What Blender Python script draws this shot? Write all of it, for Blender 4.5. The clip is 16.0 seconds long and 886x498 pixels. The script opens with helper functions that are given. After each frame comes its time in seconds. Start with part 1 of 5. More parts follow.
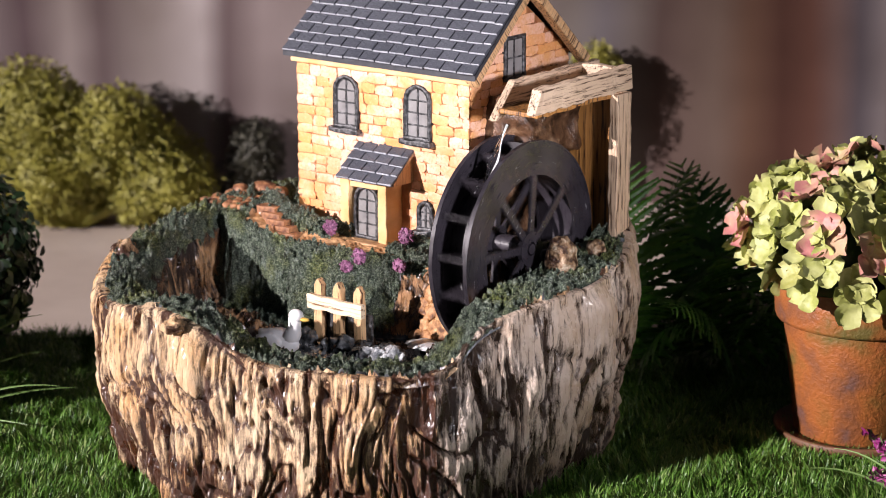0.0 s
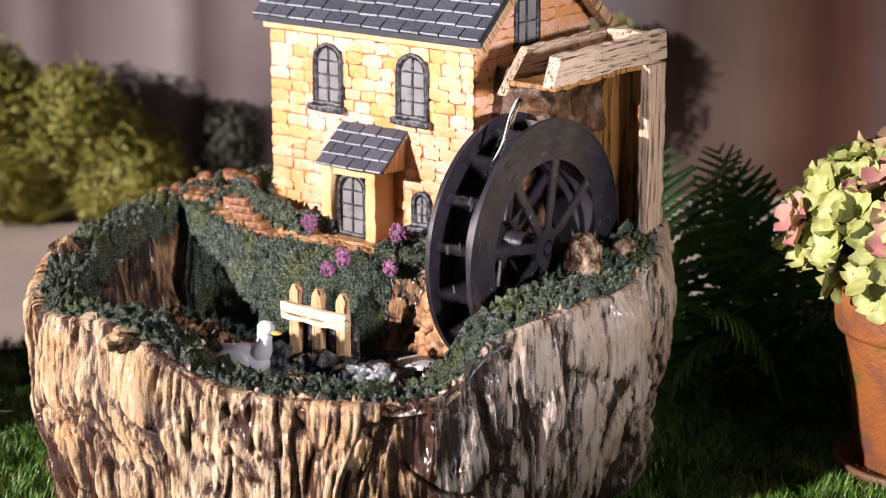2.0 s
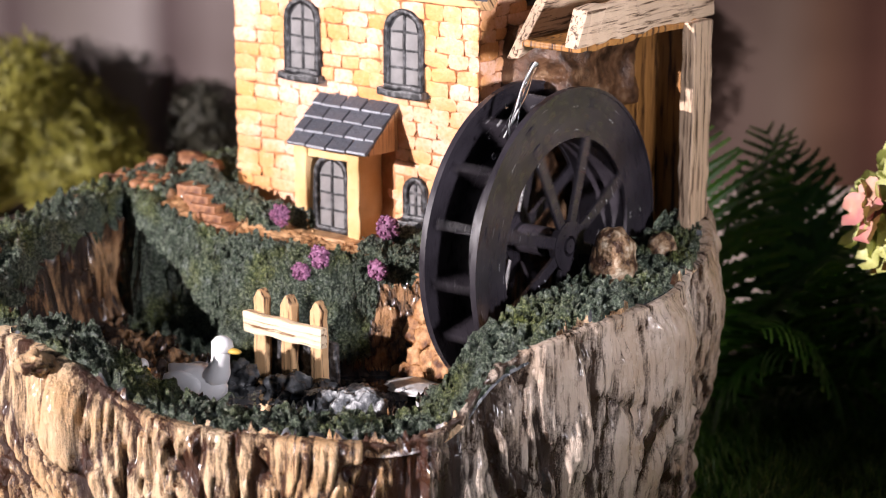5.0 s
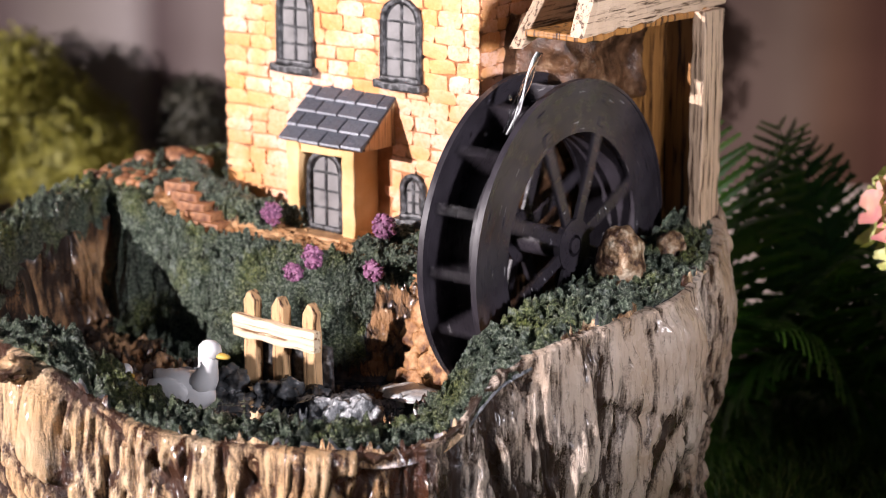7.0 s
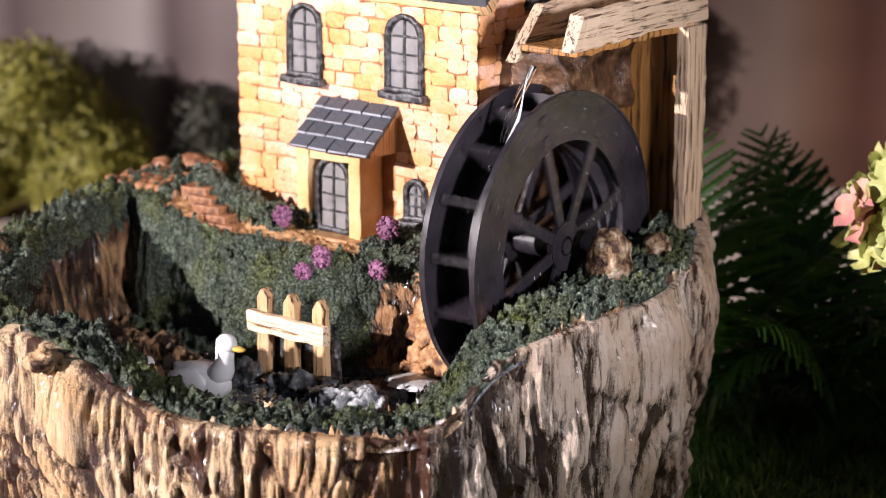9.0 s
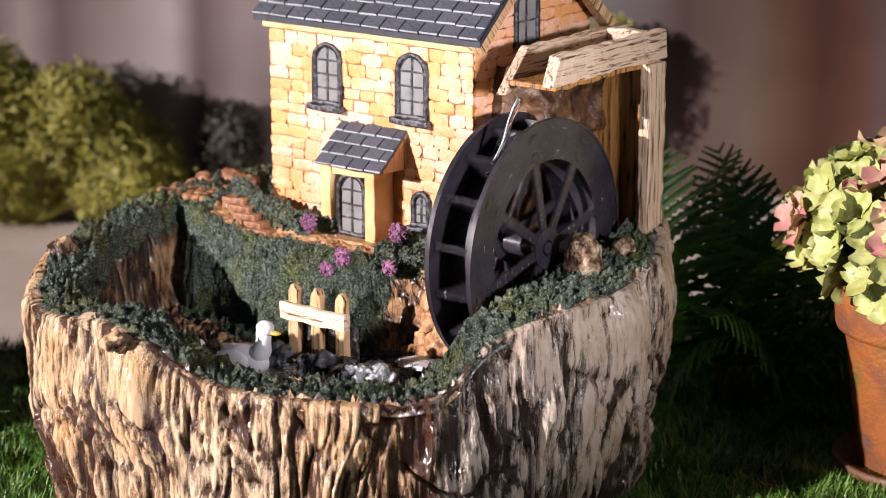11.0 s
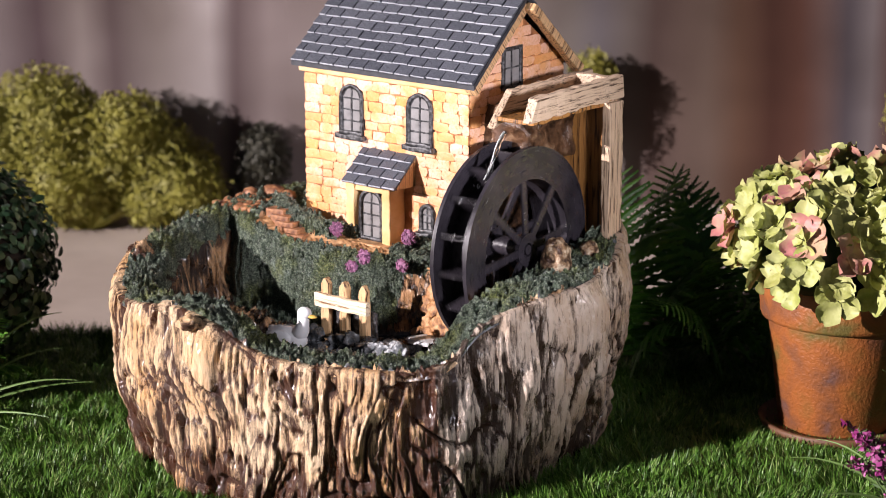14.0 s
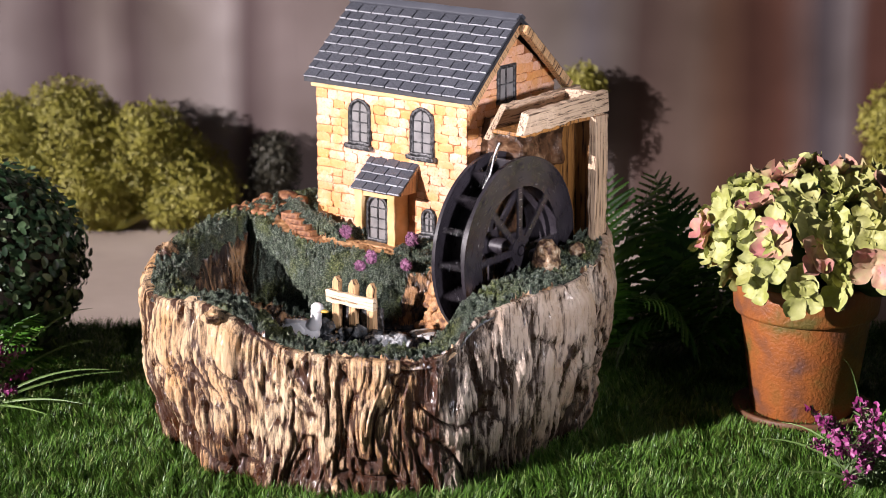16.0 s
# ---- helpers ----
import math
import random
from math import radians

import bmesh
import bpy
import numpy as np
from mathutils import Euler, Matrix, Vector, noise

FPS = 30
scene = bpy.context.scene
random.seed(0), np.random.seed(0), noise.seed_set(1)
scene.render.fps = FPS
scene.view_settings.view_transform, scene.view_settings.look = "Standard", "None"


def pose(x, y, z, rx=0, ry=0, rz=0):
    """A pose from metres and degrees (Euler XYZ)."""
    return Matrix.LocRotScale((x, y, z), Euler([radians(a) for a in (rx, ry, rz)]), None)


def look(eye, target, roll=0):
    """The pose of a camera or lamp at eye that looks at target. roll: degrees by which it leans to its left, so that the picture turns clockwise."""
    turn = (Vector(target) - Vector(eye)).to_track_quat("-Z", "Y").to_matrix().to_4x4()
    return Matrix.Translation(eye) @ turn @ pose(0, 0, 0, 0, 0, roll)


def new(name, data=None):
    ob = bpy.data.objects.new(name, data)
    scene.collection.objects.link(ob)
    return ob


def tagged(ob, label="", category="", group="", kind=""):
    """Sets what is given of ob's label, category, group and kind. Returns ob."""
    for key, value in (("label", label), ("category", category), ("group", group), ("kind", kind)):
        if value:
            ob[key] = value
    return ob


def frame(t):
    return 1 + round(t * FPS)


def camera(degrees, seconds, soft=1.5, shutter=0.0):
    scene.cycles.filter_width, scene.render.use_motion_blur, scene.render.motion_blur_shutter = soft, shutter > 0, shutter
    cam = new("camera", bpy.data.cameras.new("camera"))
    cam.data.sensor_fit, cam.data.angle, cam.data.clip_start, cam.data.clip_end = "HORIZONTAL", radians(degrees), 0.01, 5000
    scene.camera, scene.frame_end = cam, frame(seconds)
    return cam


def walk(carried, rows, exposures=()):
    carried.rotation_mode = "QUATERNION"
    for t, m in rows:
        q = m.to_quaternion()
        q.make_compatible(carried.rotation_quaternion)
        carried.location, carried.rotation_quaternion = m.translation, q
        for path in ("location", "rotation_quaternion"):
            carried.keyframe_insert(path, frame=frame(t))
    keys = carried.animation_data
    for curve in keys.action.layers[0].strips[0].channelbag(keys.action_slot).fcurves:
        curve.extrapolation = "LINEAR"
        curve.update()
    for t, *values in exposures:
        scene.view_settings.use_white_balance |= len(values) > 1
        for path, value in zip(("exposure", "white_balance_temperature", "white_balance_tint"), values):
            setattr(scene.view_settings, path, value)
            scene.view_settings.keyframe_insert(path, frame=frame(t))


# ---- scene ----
cam = camera(23.4, 16.0, soft=0.6, shutter=0.5)
cam.data.dof.use_dof = True
cam.data.dof.aperture_fstop = 8.0
# seconds, place in metres, pitch, yaw, roll in degrees
ROWS = [
    (0.0, -0.0011, -0.8685, 0.6411, -15.26, -0.02, 0.0),
    (0.5, -0.0011, -0.7852, 0.6184, -15.26, -0.02, 0.0),
    (1.0, -0.0011, -0.7245, 0.6019, -15.26, -0.03, 0.0),
    (1.5, -0.0011, -0.6641, 0.5854, -15.27, -0.03, 0.0),
    (2.0, -0.0011, -0.5984, 0.5674, -15.28, -0.04, 0.0),
    (2.5, -0.0010, -0.5454, 0.5530, -15.29, -0.06, 0.0),
    (3.0, -0.0010, -0.5033, 0.5415, -15.29, -0.06, 0.0),
    (3.5, -0.0010, -0.4614, 0.5301, -15.31, -0.07, 0.0),
    (4.0, -0.0010, -0.4169, 0.5179, -15.32, -0.07, 0.0),
    (6.5, -0.0010, -0.2856, 0.4821, -15.35, -0.12, 0.0),
    (7.0, -0.0010, -0.2859, 0.4822, -15.35, -0.12, 0.0),
    (7.5, -0.0010, -0.2869, 0.4824, -15.35, -0.14, 0.0),
    (8.0, -0.0010, -0.2985, 0.4856, -15.34, -0.12, 0.0),
    (8.5, -0.0010, -0.3238, 0.4925, -15.33, -0.12, 0.0),
    (9.0, -0.0010, -0.3630, 0.5032, -15.33, -0.10, 0.0),
    (11.5, -0.0011, -0.6672, 0.5862, -15.27, -0.04, 0.0),
    (12.0, -0.0011, -0.7411, 0.6064, -15.26, -0.02, 0.0),
    (12.5, -0.0011, -0.8074, 0.6245, -15.25, -0.01, 0.0),
    (13.0, -0.0011, -0.8624, 0.6395, -15.25, -0.01, 0.0),
    (13.5, -0.0011, -0.9043, 0.6509, -15.23, -0.01, 0.0),
    (14.0, -0.0012, -0.9563, 0.6651, -15.24, -0.00, 0.0),
    (14.5, -0.0012, -0.9915, 0.6747, -15.23, -0.00, 0.0),
    (15.0, -0.0012, -1.0312, 0.6855, -15.24, 0.00, 0.0),
    (15.5, -0.0012, -1.0801, 0.6989, -15.23, 0.01, 0.0),
    (16.0, -0.0012, -1.1265, 0.7115, -15.22, 0.01, 0.0),
]
walk(cam, [(t, pose(x, y, z, 90 + pitch, roll, yaw)) for t, x, y, z, pitch, yaw, roll in ROWS],
     exposures=((0.0, 0.54, 6400, 16), (16.0, 0.54, 6400, 16)))

# ---- light ----
SUN_FROM = Vector((-0.85, -0.52, 0.31)).normalized()
world = bpy.data.worlds.new("sky")
scene.world = world
world.use_nodes = True
wn = world.node_tree
sky = wn.nodes.new("ShaderNodeTexSky")
sky.sky_type, sky.sun_disc = "NISHITA", False
sky.sun_elevation = math.asin(SUN_FROM.z)
sky.sun_rotation = math.atan2(SUN_FROM.x, SUN_FROM.y)
wn.nodes["Background"].inputs[1].default_value = 0.006
wn.links.new(sky.outputs[0], wn.nodes["Background"].inputs[0])
sun_data = bpy.data.lights.new("sun", "SUN")
sun_data.energy, sun_data.angle, sun_data.color = 5.0, radians(0.9), (1.0, 0.925, 0.915)
sun = new("sun", sun_data)
sun.matrix_world = look(SUN_FROM * 5, (0, 0, 0))
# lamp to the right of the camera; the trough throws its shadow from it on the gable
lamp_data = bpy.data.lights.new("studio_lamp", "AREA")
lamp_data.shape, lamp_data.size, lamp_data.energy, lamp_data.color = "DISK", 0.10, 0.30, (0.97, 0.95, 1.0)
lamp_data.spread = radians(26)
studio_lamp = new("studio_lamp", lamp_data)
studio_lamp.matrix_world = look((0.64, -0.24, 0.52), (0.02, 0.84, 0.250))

# ---- materials ----
def material(name, rough=0.6, metal=0.0, spec=0.5):
    m = bpy.data.materials.new(name)
    m.use_nodes = True
    b = m.node_tree.nodes["Principled BSDF"]
    b.inputs["Roughness"].default_value, b.inputs["Metallic"].default_value = rough, metal
    b.inputs["Specular IOR Level"].default_value = spec
    return m, m.node_tree, b


def coords(nt, scale=(1, 1, 1), kind="Object"):
    tc, mp = nt.nodes.new("ShaderNodeTexCoord"), nt.nodes.new("ShaderNodeMapping")
    mp.inputs["Scale"].default_value = scale
    nt.links.new(tc.outputs[kind], mp.inputs[0])
    return mp.outputs[0]


def noise_of(nt, vec, scale, detail=4, rough=0.55):
    n = nt.nodes.new("ShaderNodeTexNoise")
    n.inputs["Scale"].default_value, n.inputs["Detail"].default_value, n.inputs["Roughness"].default_value = scale, detail, rough
    nt.links.new(vec, n.inputs["Vector"])
    return n.outputs[0]


def ramp(nt, fac, stops):
    r = nt.nodes.new("ShaderNodeValToRGB")
    while len(r.color_ramp.elements) < len(stops):
        r.color_ramp.elements.new(0.5)
    for e, (p, c) in zip(r.color_ramp.elements, stops):
        e.position, e.color = p, (*c, 1) if len(c) == 3 else c
    nt.links.new(fac, r.inputs[0])
    return r.outputs[0]


def mix(nt, fac, a, b, mode="MIX"):
    n = nt.nodes.new("ShaderNodeMix")
    n.data_type, n.blend_type = "RGBA", mode
    for sock, val in ((n.inputs[0], fac), (n.inputs[6], a), (n.inputs[7], b)):
        if isinstance(val, (int, float)):
            sock.default_value = val
        elif isinstance(val, tuple):
            sock.default_value = (*val, 1)
        else:
            nt.links.new(val, sock)
    return n.outputs[2]


def bump(nt, b, height, strength=0.4, dist=0.001):
    n = nt.nodes.new("ShaderNodeBump")
    n.inputs["Strength"].default_value, n.inputs["Distance"].default_value = strength, dist
    nt.links.new(height, n.inputs["Height"])
    nt.links.new(n.outputs[0], b.inputs["Normal"])


def attribute(nt, name):
    n = nt.nodes.new("ShaderNodeAttribute")
    n.attribute_name = name
    return n.outputs["Fac"]


def rand_of(nt):
    return nt.nodes.new("ShaderNodeObjectInfo").outputs["Random"]


def island(nt):
    return nt.nodes.new("ShaderNodeNewGeometry").outputs["Random Per Island"]


def simple(name, stops, scale, rough=0.6, bump_s=0.3, bump_scale=None, dist=0.001, stretch=(1, 1, 1), spec=0.5):
    m, nt, b = material(name, rough, 0, spec)
    v = coords(nt, stretch)
    n = noise_of(nt, v, scale)
    nt.links.new(ramp(nt, n, stops), b.inputs["Base Color"])
    bump(nt, b, noise_of(nt, v, bump_scale or scale * 4, 6), bump_s, dist)
    return m


def make_bark(name, light, mid, dark, rough=0.36, stain=None):
    m, nt, b = material(name, rough)
    grain = noise_of(nt, coords(nt, (1, 1, 0.28)), 230, 7, 0.72)
    streak = noise_of(nt, coords(nt, (1, 1, 0.10)), 430, 5, 0.65)
    speck = noise_of(nt, coords(nt), 950, 3, 0.7)
    broad = noise_of(nt, coords(nt), 16, 3)
    base = mix(nt, ramp(nt, broad, ((0.35, (0, 0, 0)), (0.65, (1, 1, 1)))), light, mid)
    total = attribute(nt, "wash")
    for src, gain in ((grain, 0.9), (streak, 1.1), (speck, 0.55)):
        add = nt.nodes.new("ShaderNodeMath")
        add.operation = "MULTIPLY_ADD"
        nt.links.new(src, add.inputs[0])
        add.inputs[1].default_value = gain
        nt.links.new(total, add.inputs[2])
        total = add.outputs[0]
    # the noises add 1.275 on the mean
    rng = nt.nodes.new("ShaderNodeMapRange")
    rng.inputs["From Min"].default_value, rng.inputs["From Max"].default_value = 1.28, 1.68
    nt.links.new(total, rng.inputs["Value"])
    col = mix(nt, ramp(nt, rng.outputs[0], ((0.05, (0, 0, 0)), (0.45, (0.5, 0.5, 0.5)), (0.95, (1, 1, 1)))), base, dark)
    nt.links.new(col, b.inputs["Base Color"])
    nt.links.new(ramp(nt, noise_of(nt, coords(nt), 60, 3), ((0.35, (rough - 0.16,) * 3), (0.7, (rough + 0.22,) * 3))), b.inputs["Roughness"])
    b.inputs["Coat Weight"].default_value, b.inputs["Coat Roughness"].default_value = 0.35, 0.18
    bump(nt, b, total, 1.0, 0.0018)
    return m


BARK = make_bark("bark_resin", (0.90, 0.68, 0.44), (0.78, 0.45, 0.20), (0.060, 0.019, 0.006))
# greyer bark copy: cool light on the right side put into the colour
BARK_PALE = make_bark("bark_resin_lamp_side", (0.72, 0.60, 0.50), (0.46, 0.32, 0.21), (0.034, 0.017, 0.009), 0.30)
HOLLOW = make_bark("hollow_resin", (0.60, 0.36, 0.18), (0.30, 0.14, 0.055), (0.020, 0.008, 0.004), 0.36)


def make_moss():
    m, nt, b = material("painted_moss", 0.34)
    v = coords(nt)
    fine, broad, dabs = noise_of(nt, v, 640, 5, 0.75), noise_of(nt, v, 28, 3), noise_of(nt, v, 210, 4, 0.7)
    a = ramp(nt, fine, ((0.34, (0.006, 0.012, 0.010)), (0.50, (0.078, 0.108, 0.072)), (0.62, (0.36, 0.41, 0.31))))
    c = ramp(nt, fine, ((0.34, (0.010, 0.016, 0.006)), (0.49, (0.110, 0.140, 0.038)), (0.62, (0.38, 0.39, 0.13))))
    col = mix(nt, ramp(nt, broad, ((0.5, (0, 0, 0)), (0.7, (1, 1, 1)))), a, c)
    col = mix(nt, ramp(nt, dabs, ((0.34, (0.8, 0.8, 0.8)), (0.45, (0, 0, 0)))), col, (0.010, 0.014, 0.010))
    col = mix(nt, ramp(nt, dabs, ((0.56, (0, 0, 0)), (0.70, (0.7, 0.7, 0.7)))), col, (0.34, 0.39, 0.36))
    nt.links.new(col, b.inputs["Base Color"])
    bump(nt, b, fine, 1.0, 0.004)
    return m


MOSS = make_moss()


def place_of(nt):
    return nt.nodes.new("ShaderNodeNewGeometry").outputs["Position"]


def make_stone():
    m, nt, b = material("house_stone", 0.42)
    v = place_of(nt)
    base = ramp(nt, rand_of(nt), ((0.0, (0.84, 0.49, 0.34)), (0.35, (0.87, 0.55, 0.42)), (0.65, (0.84, 0.47, 0.28)), (0.85, (0.78, 0.33, 0.10)), (1.0, (0.87, 0.56, 0.43))))
    wash = ramp(nt, noise_of(nt, v, 38, 3), ((0.42, (0, 0, 0)), (0.62, (0.85, 0.85, 0.85))))
    grain = noise_of(nt, v, 420, 5, 0.65)
    col = mix(nt, wash, base, (0.78, 0.37, 0.12))
    col = mix(nt, ramp(nt, grain, ((0.36, (0.55, 0.55, 0.55)), (0.50, (0, 0, 0)))), col, (0.62, 0.27, 0.08))
    col = mix(nt, ramp(nt, grain, ((0.60, (0, 0, 0)), (0.74, (0.6, 0.6, 0.6)))), col, (0.90, 0.74, 0.62))
    nt.links.new(col, b.inputs["Base Color"])
    bump(nt, b, noise_of(nt, v, 260, 6, 0.6), 0.6, 0.0012)
    return m


STONE = make_stone()
MORTAR = simple("house_mortar", ((0.35, (0.24, 0.085, 0.03)), (0.6, (0.50, 0.23, 0.09))), 60, 0.7)
RENDERED = simple("ochre_render", ((0.3, (0.66, 0.38, 0.14)), (0.7, (0.82, 0.58, 0.30))), 45, 0.6)


def make_slate():
    m, nt, b = material("slate_paint", 0.5)
    v = coords(nt)
    base = ramp(nt, rand_of(nt), ((0.0, (0.055, 0.060, 0.075)), (1.0, (0.085, 0.090, 0.108))))
    n = noise_of(nt, v, 2.6, 5, 0.6)
    nt.links.new(mix(nt, ramp(nt, n, ((0.60, (0, 0, 0)), (0.78, (0.5, 0.5, 0.5)))), base, (0.22, 0.23, 0.26)), b.inputs["Base Color"])
    bump(nt, b, n, 0.3, 0.05)
    return m


SLATE = make_slate()
SLATE_EDGE = simple("slate_drybrush", ((0.4, (0.10, 0.11, 0.13)), (0.6, (0.60, 0.62, 0.66))), 260, 0.5)
SLATE_BED = simple("slate_bed", ((0.3, (0.02, 0.022, 0.028)), (0.7, (0.05, 0.052, 0.06))), 120, 0.6)


def make_wood(name, light, mid, dark, stretch, rough=0.5, scale=360):
    m, nt, b = material(name, rough)
    v = coords(nt, stretch)
    n = noise_of(nt, v, scale, 5, 0.6)
    broad = noise_of(nt, coords(nt), 35, 3)
    base = mix(nt, broad, light, mid)
    col = mix(nt, ramp(nt, n, ((0.49, (0, 0, 0)), (0.55, (0.30, 0.30, 0.30)), (0.62, (1, 1, 1)))), base, dark)
    nt.links.new(col, b.inputs["Base Color"])
    bump(nt, b, n, 0.6, 0.0016)
    return m


WOOD = make_wood("trough_wood", (0.62, 0.46, 0.32), (0.50, 0.34, 0.22), (0.06, 0.03, 0.015), (1, 1, 0.030), 0.5, 620)
WOOD_LONG = make_wood("trough_board", (0.64, 0.49, 0.35), (0.52, 0.36, 0.24), (0.07, 0.035, 0.018), (1, 0.030, 1), 0.5, 560)
WOOD_WARM = make_wood("warm_wood", (0.46, 0.22, 0.06), (0.30, 0.13, 0.035), (0.05, 0.018, 0.006), (1, 1, 0.045))
PICKET = make_wood("picket_wood", (0.74, 0.50, 0.28), (0.58, 0.33, 0.14), (0.07, 0.026, 0.010), (1, 1, 0.045), 0.5, 480)
RAIL = make_wood("rail_wood", (0.86, 0.72, 0.52), (0.80, 0.62, 0.40), (0.16, 0.07, 0.02), (0.045, 1, 1), 0.5, 420)
FRAME = simple("window_paint", ((0.45, (0.012, 0.012, 0.013)), (0.66, (0.13, 0.13, 0.135))), 300, 0.4)
PANE = simple("pane_paint", ((0.3, (0.17, 0.165, 0.165)), (0.7, (0.30, 0.29, 0.285))), 70, 0.35)


def make_wheel():
    m, nt, b = material("wheel_plastic", 0.36)
    v = coords(nt)
    nt.links.new(ramp(nt, noise_of(nt, v, 40, 4), ((0.3, (0.014, 0.012, 0.015)), (0.7, (0.036, 0.031, 0.038)))), b.inputs["Base Color"])
    nt.links.new(ramp(nt, noise_of(nt, v, 180, 4), ((0.35, (0.22,) * 3), (0.7, (0.5,) * 3))), b.inputs["Roughness"])
    bump(nt, b, noise_of(nt, v, 500, 3), 0.12, 0.0006)
    return m


WHEEL = make_wheel()
STEP = simple("terracotta_step", ((0.35, (0.10, 0.032, 0.014)), (0.65, (0.46, 0.22, 0.10))), 130, 0.55)
COBBLE = simple("brown_cobble", ((0.35, (0.09, 0.028, 0.008)), (0.5, (0.40, 0.19, 0.07)), (0.7, (0.72, 0.45, 0.23))), 130, 0.55, 0.7, 420, 0.002)
EARTH = simple("path_earth", ((0.3, (0.30, 0.14, 0.05)), (0.7, (0.66, 0.40, 0.20))), 110, 0.6, 0.5)
ROCK = simple("wet_rock", ((0.40, (0.05, 0.022, 0.012)), (0.52, (0.28, 0.17, 0.09)), (0.66, (0.62, 0.50, 0.36))), 150, 0.38, 1.0, 330, 0.003)
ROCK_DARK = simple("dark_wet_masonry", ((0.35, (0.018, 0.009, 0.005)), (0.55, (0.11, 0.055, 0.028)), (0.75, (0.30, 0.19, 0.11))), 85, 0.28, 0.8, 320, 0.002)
POND_ROCK = simple("pond_rock", ((0.35, (0.015, 0.016, 0.017)), (0.6, (0.10, 0.105, 0.11)), (0.8, (0.32, 0.33, 0.34))), 110, 0.22, 0.7, 300)
SPLASH = simple("splash_paint", ((0.35, (0.10, 0.105, 0.11)), (0.5, (0.30, 0.31, 0.32)), (0.68, (0.66, 0.67, 0.67))), 230, 0.25, 0.9, 420, 0.002)
BLOSSOM = simple("painted_blossom", ((0.35, (0.12, 0.035, 0.085)), (0.65, (0.36, 0.15, 0.27))), 330, 0.5, 0.6)
DUCK = simple("white_paint", ((0.3, (0.82, 0.82, 0.82)), (0.7, (0.88, 0.88, 0.88))), 60, 0.45, 0.2)
BEAK = simple("yellow_paint", ((0.3, (0.60, 0.36, 0.05)), (0.7, (0.74, 0.50, 0.12))), 60, 0.45, 0.2)


def make_water(name, rough):
    m, nt, b = material(name, rough)
    b.inputs["Transmission Weight"].default_value, b.inputs["IOR"].default_value = 1.0, 1.33
    b.inputs["Base Color"].default_value = (0.9, 0.94, 0.95, 1)
    v = coords(nt)
    bump(nt, b, noise_of(nt, v, 140, 3), 0.25, 0.001)
    return m


WATER = make_water("clear_water", 0.03)
FOAM = simple("foam", ((0.35, (0.45, 0.46, 0.46)), (0.65, (0.75, 0.76, 0.76))), 300, 0.3)

# ---- building helpers ----
def part(name, bm, mat, parent=None, label="", smooth=False, m=None):
    me = bpy.data.meshes.new(name)
    bm.to_mesh(me)
    bm.free()
    for x in (mat if isinstance(mat, (list, tuple)) else [mat]):
        me.materials.append(x)
    if smooth:
        me.polygons.foreach_set("use_smooth", [True] * len(me.polygons))
    ob = new(name, me)
    if parent:
        ob.parent = parent
    if m is not None:
        ob.matrix_local = m
    if label:
        tagged(ob, label)
    return ob


def raw(name, verts, faces, mat, parent=None, smooth=True, label="", kind=""):
    me = bpy.data.meshes.new(name)
    me.from_pydata(verts, [], faces)
    me.update()
    me.materials.append(mat)
    me.polygons.foreach_set("use_smooth", [smooth] * len(me.polygons))
    ob = new(name, me)
    if parent:
        ob.parent = parent
    return tagged(ob, label, kind=kind)


def shared(name, me, parent, m):
    ob = new(name, me)
    ob.parent = parent
    ob.matrix_local = m
    return ob


def box(bm, x0, x1, y0, y1, z0, z1, bevel=0.0, jitter=0.0, m=None, rng=None):
    r = bmesh.ops.create_cube(bm, size=1)
    vs = r["verts"]
    for v in vs:
        v.co = Vector((x0 + (v.co.x + 0.5) * (x1 - x0), y0 + (v.co.y + 0.5) * (y1 - y0), z0 + (v.co.z + 0.5) * (z1 - z0)))
    if bevel:
        es = list({e for v in vs for e in v.link_edges})
        vs = bmesh.ops.bevel(bm, geom=es, offset=bevel, segments=2, affect="EDGES", profile=0.6)["verts"]
    if jitter:
        g = rng or random
        for v in vs:
            v.co += Vector((g.uniform(-1, 1), g.uniform(-1, 1), g.uniform(-1, 1))) * jitter
    if m is not None:
        for v in vs:
            v.co = m @ v.co
    return vs


def wooden(bm, x0, x1, y0, y1, z0, z1, axis, m=None, seed=0, n=14, amp=0.0007, bevel=0.0012):
    """A worn plank: a bevelled box cut along its axis, with wavering faces."""
    vs = box(bm, x0, x1, y0, y1, z0, z1, bevel)
    lo, hi = (x0, y0, z0)[axis], (x1, y1, z1)[axis]
    ids = set(vs)
    for i in range(1, n):
        no = Vector((0, 0, 0))
        no[axis] = 1
        co = Vector((0, 0, 0))
        co[axis] = lo + (hi - lo) * i / n
        geom = [g for g in bm.faces[:] + bm.edges[:] + bm.verts[:] if (g in ids if isinstance(g, bmesh.types.BMVert) else all(v in ids for v in g.verts))]
        r = bmesh.ops.bisect_plane(bm, geom=geom, plane_co=co, plane_no=no)
        ids |= {g for g in r["geom_cut"] if isinstance(g, bmesh.types.BMVert)}
    for v in ids:
        v.co += noise.noise_vector(v.co * 90 + Vector((seed * 7.1, 0, 0))) * amp * 1.6
    if m is not None:
        for v in ids:
            v.co = m @ v.co
    return ids


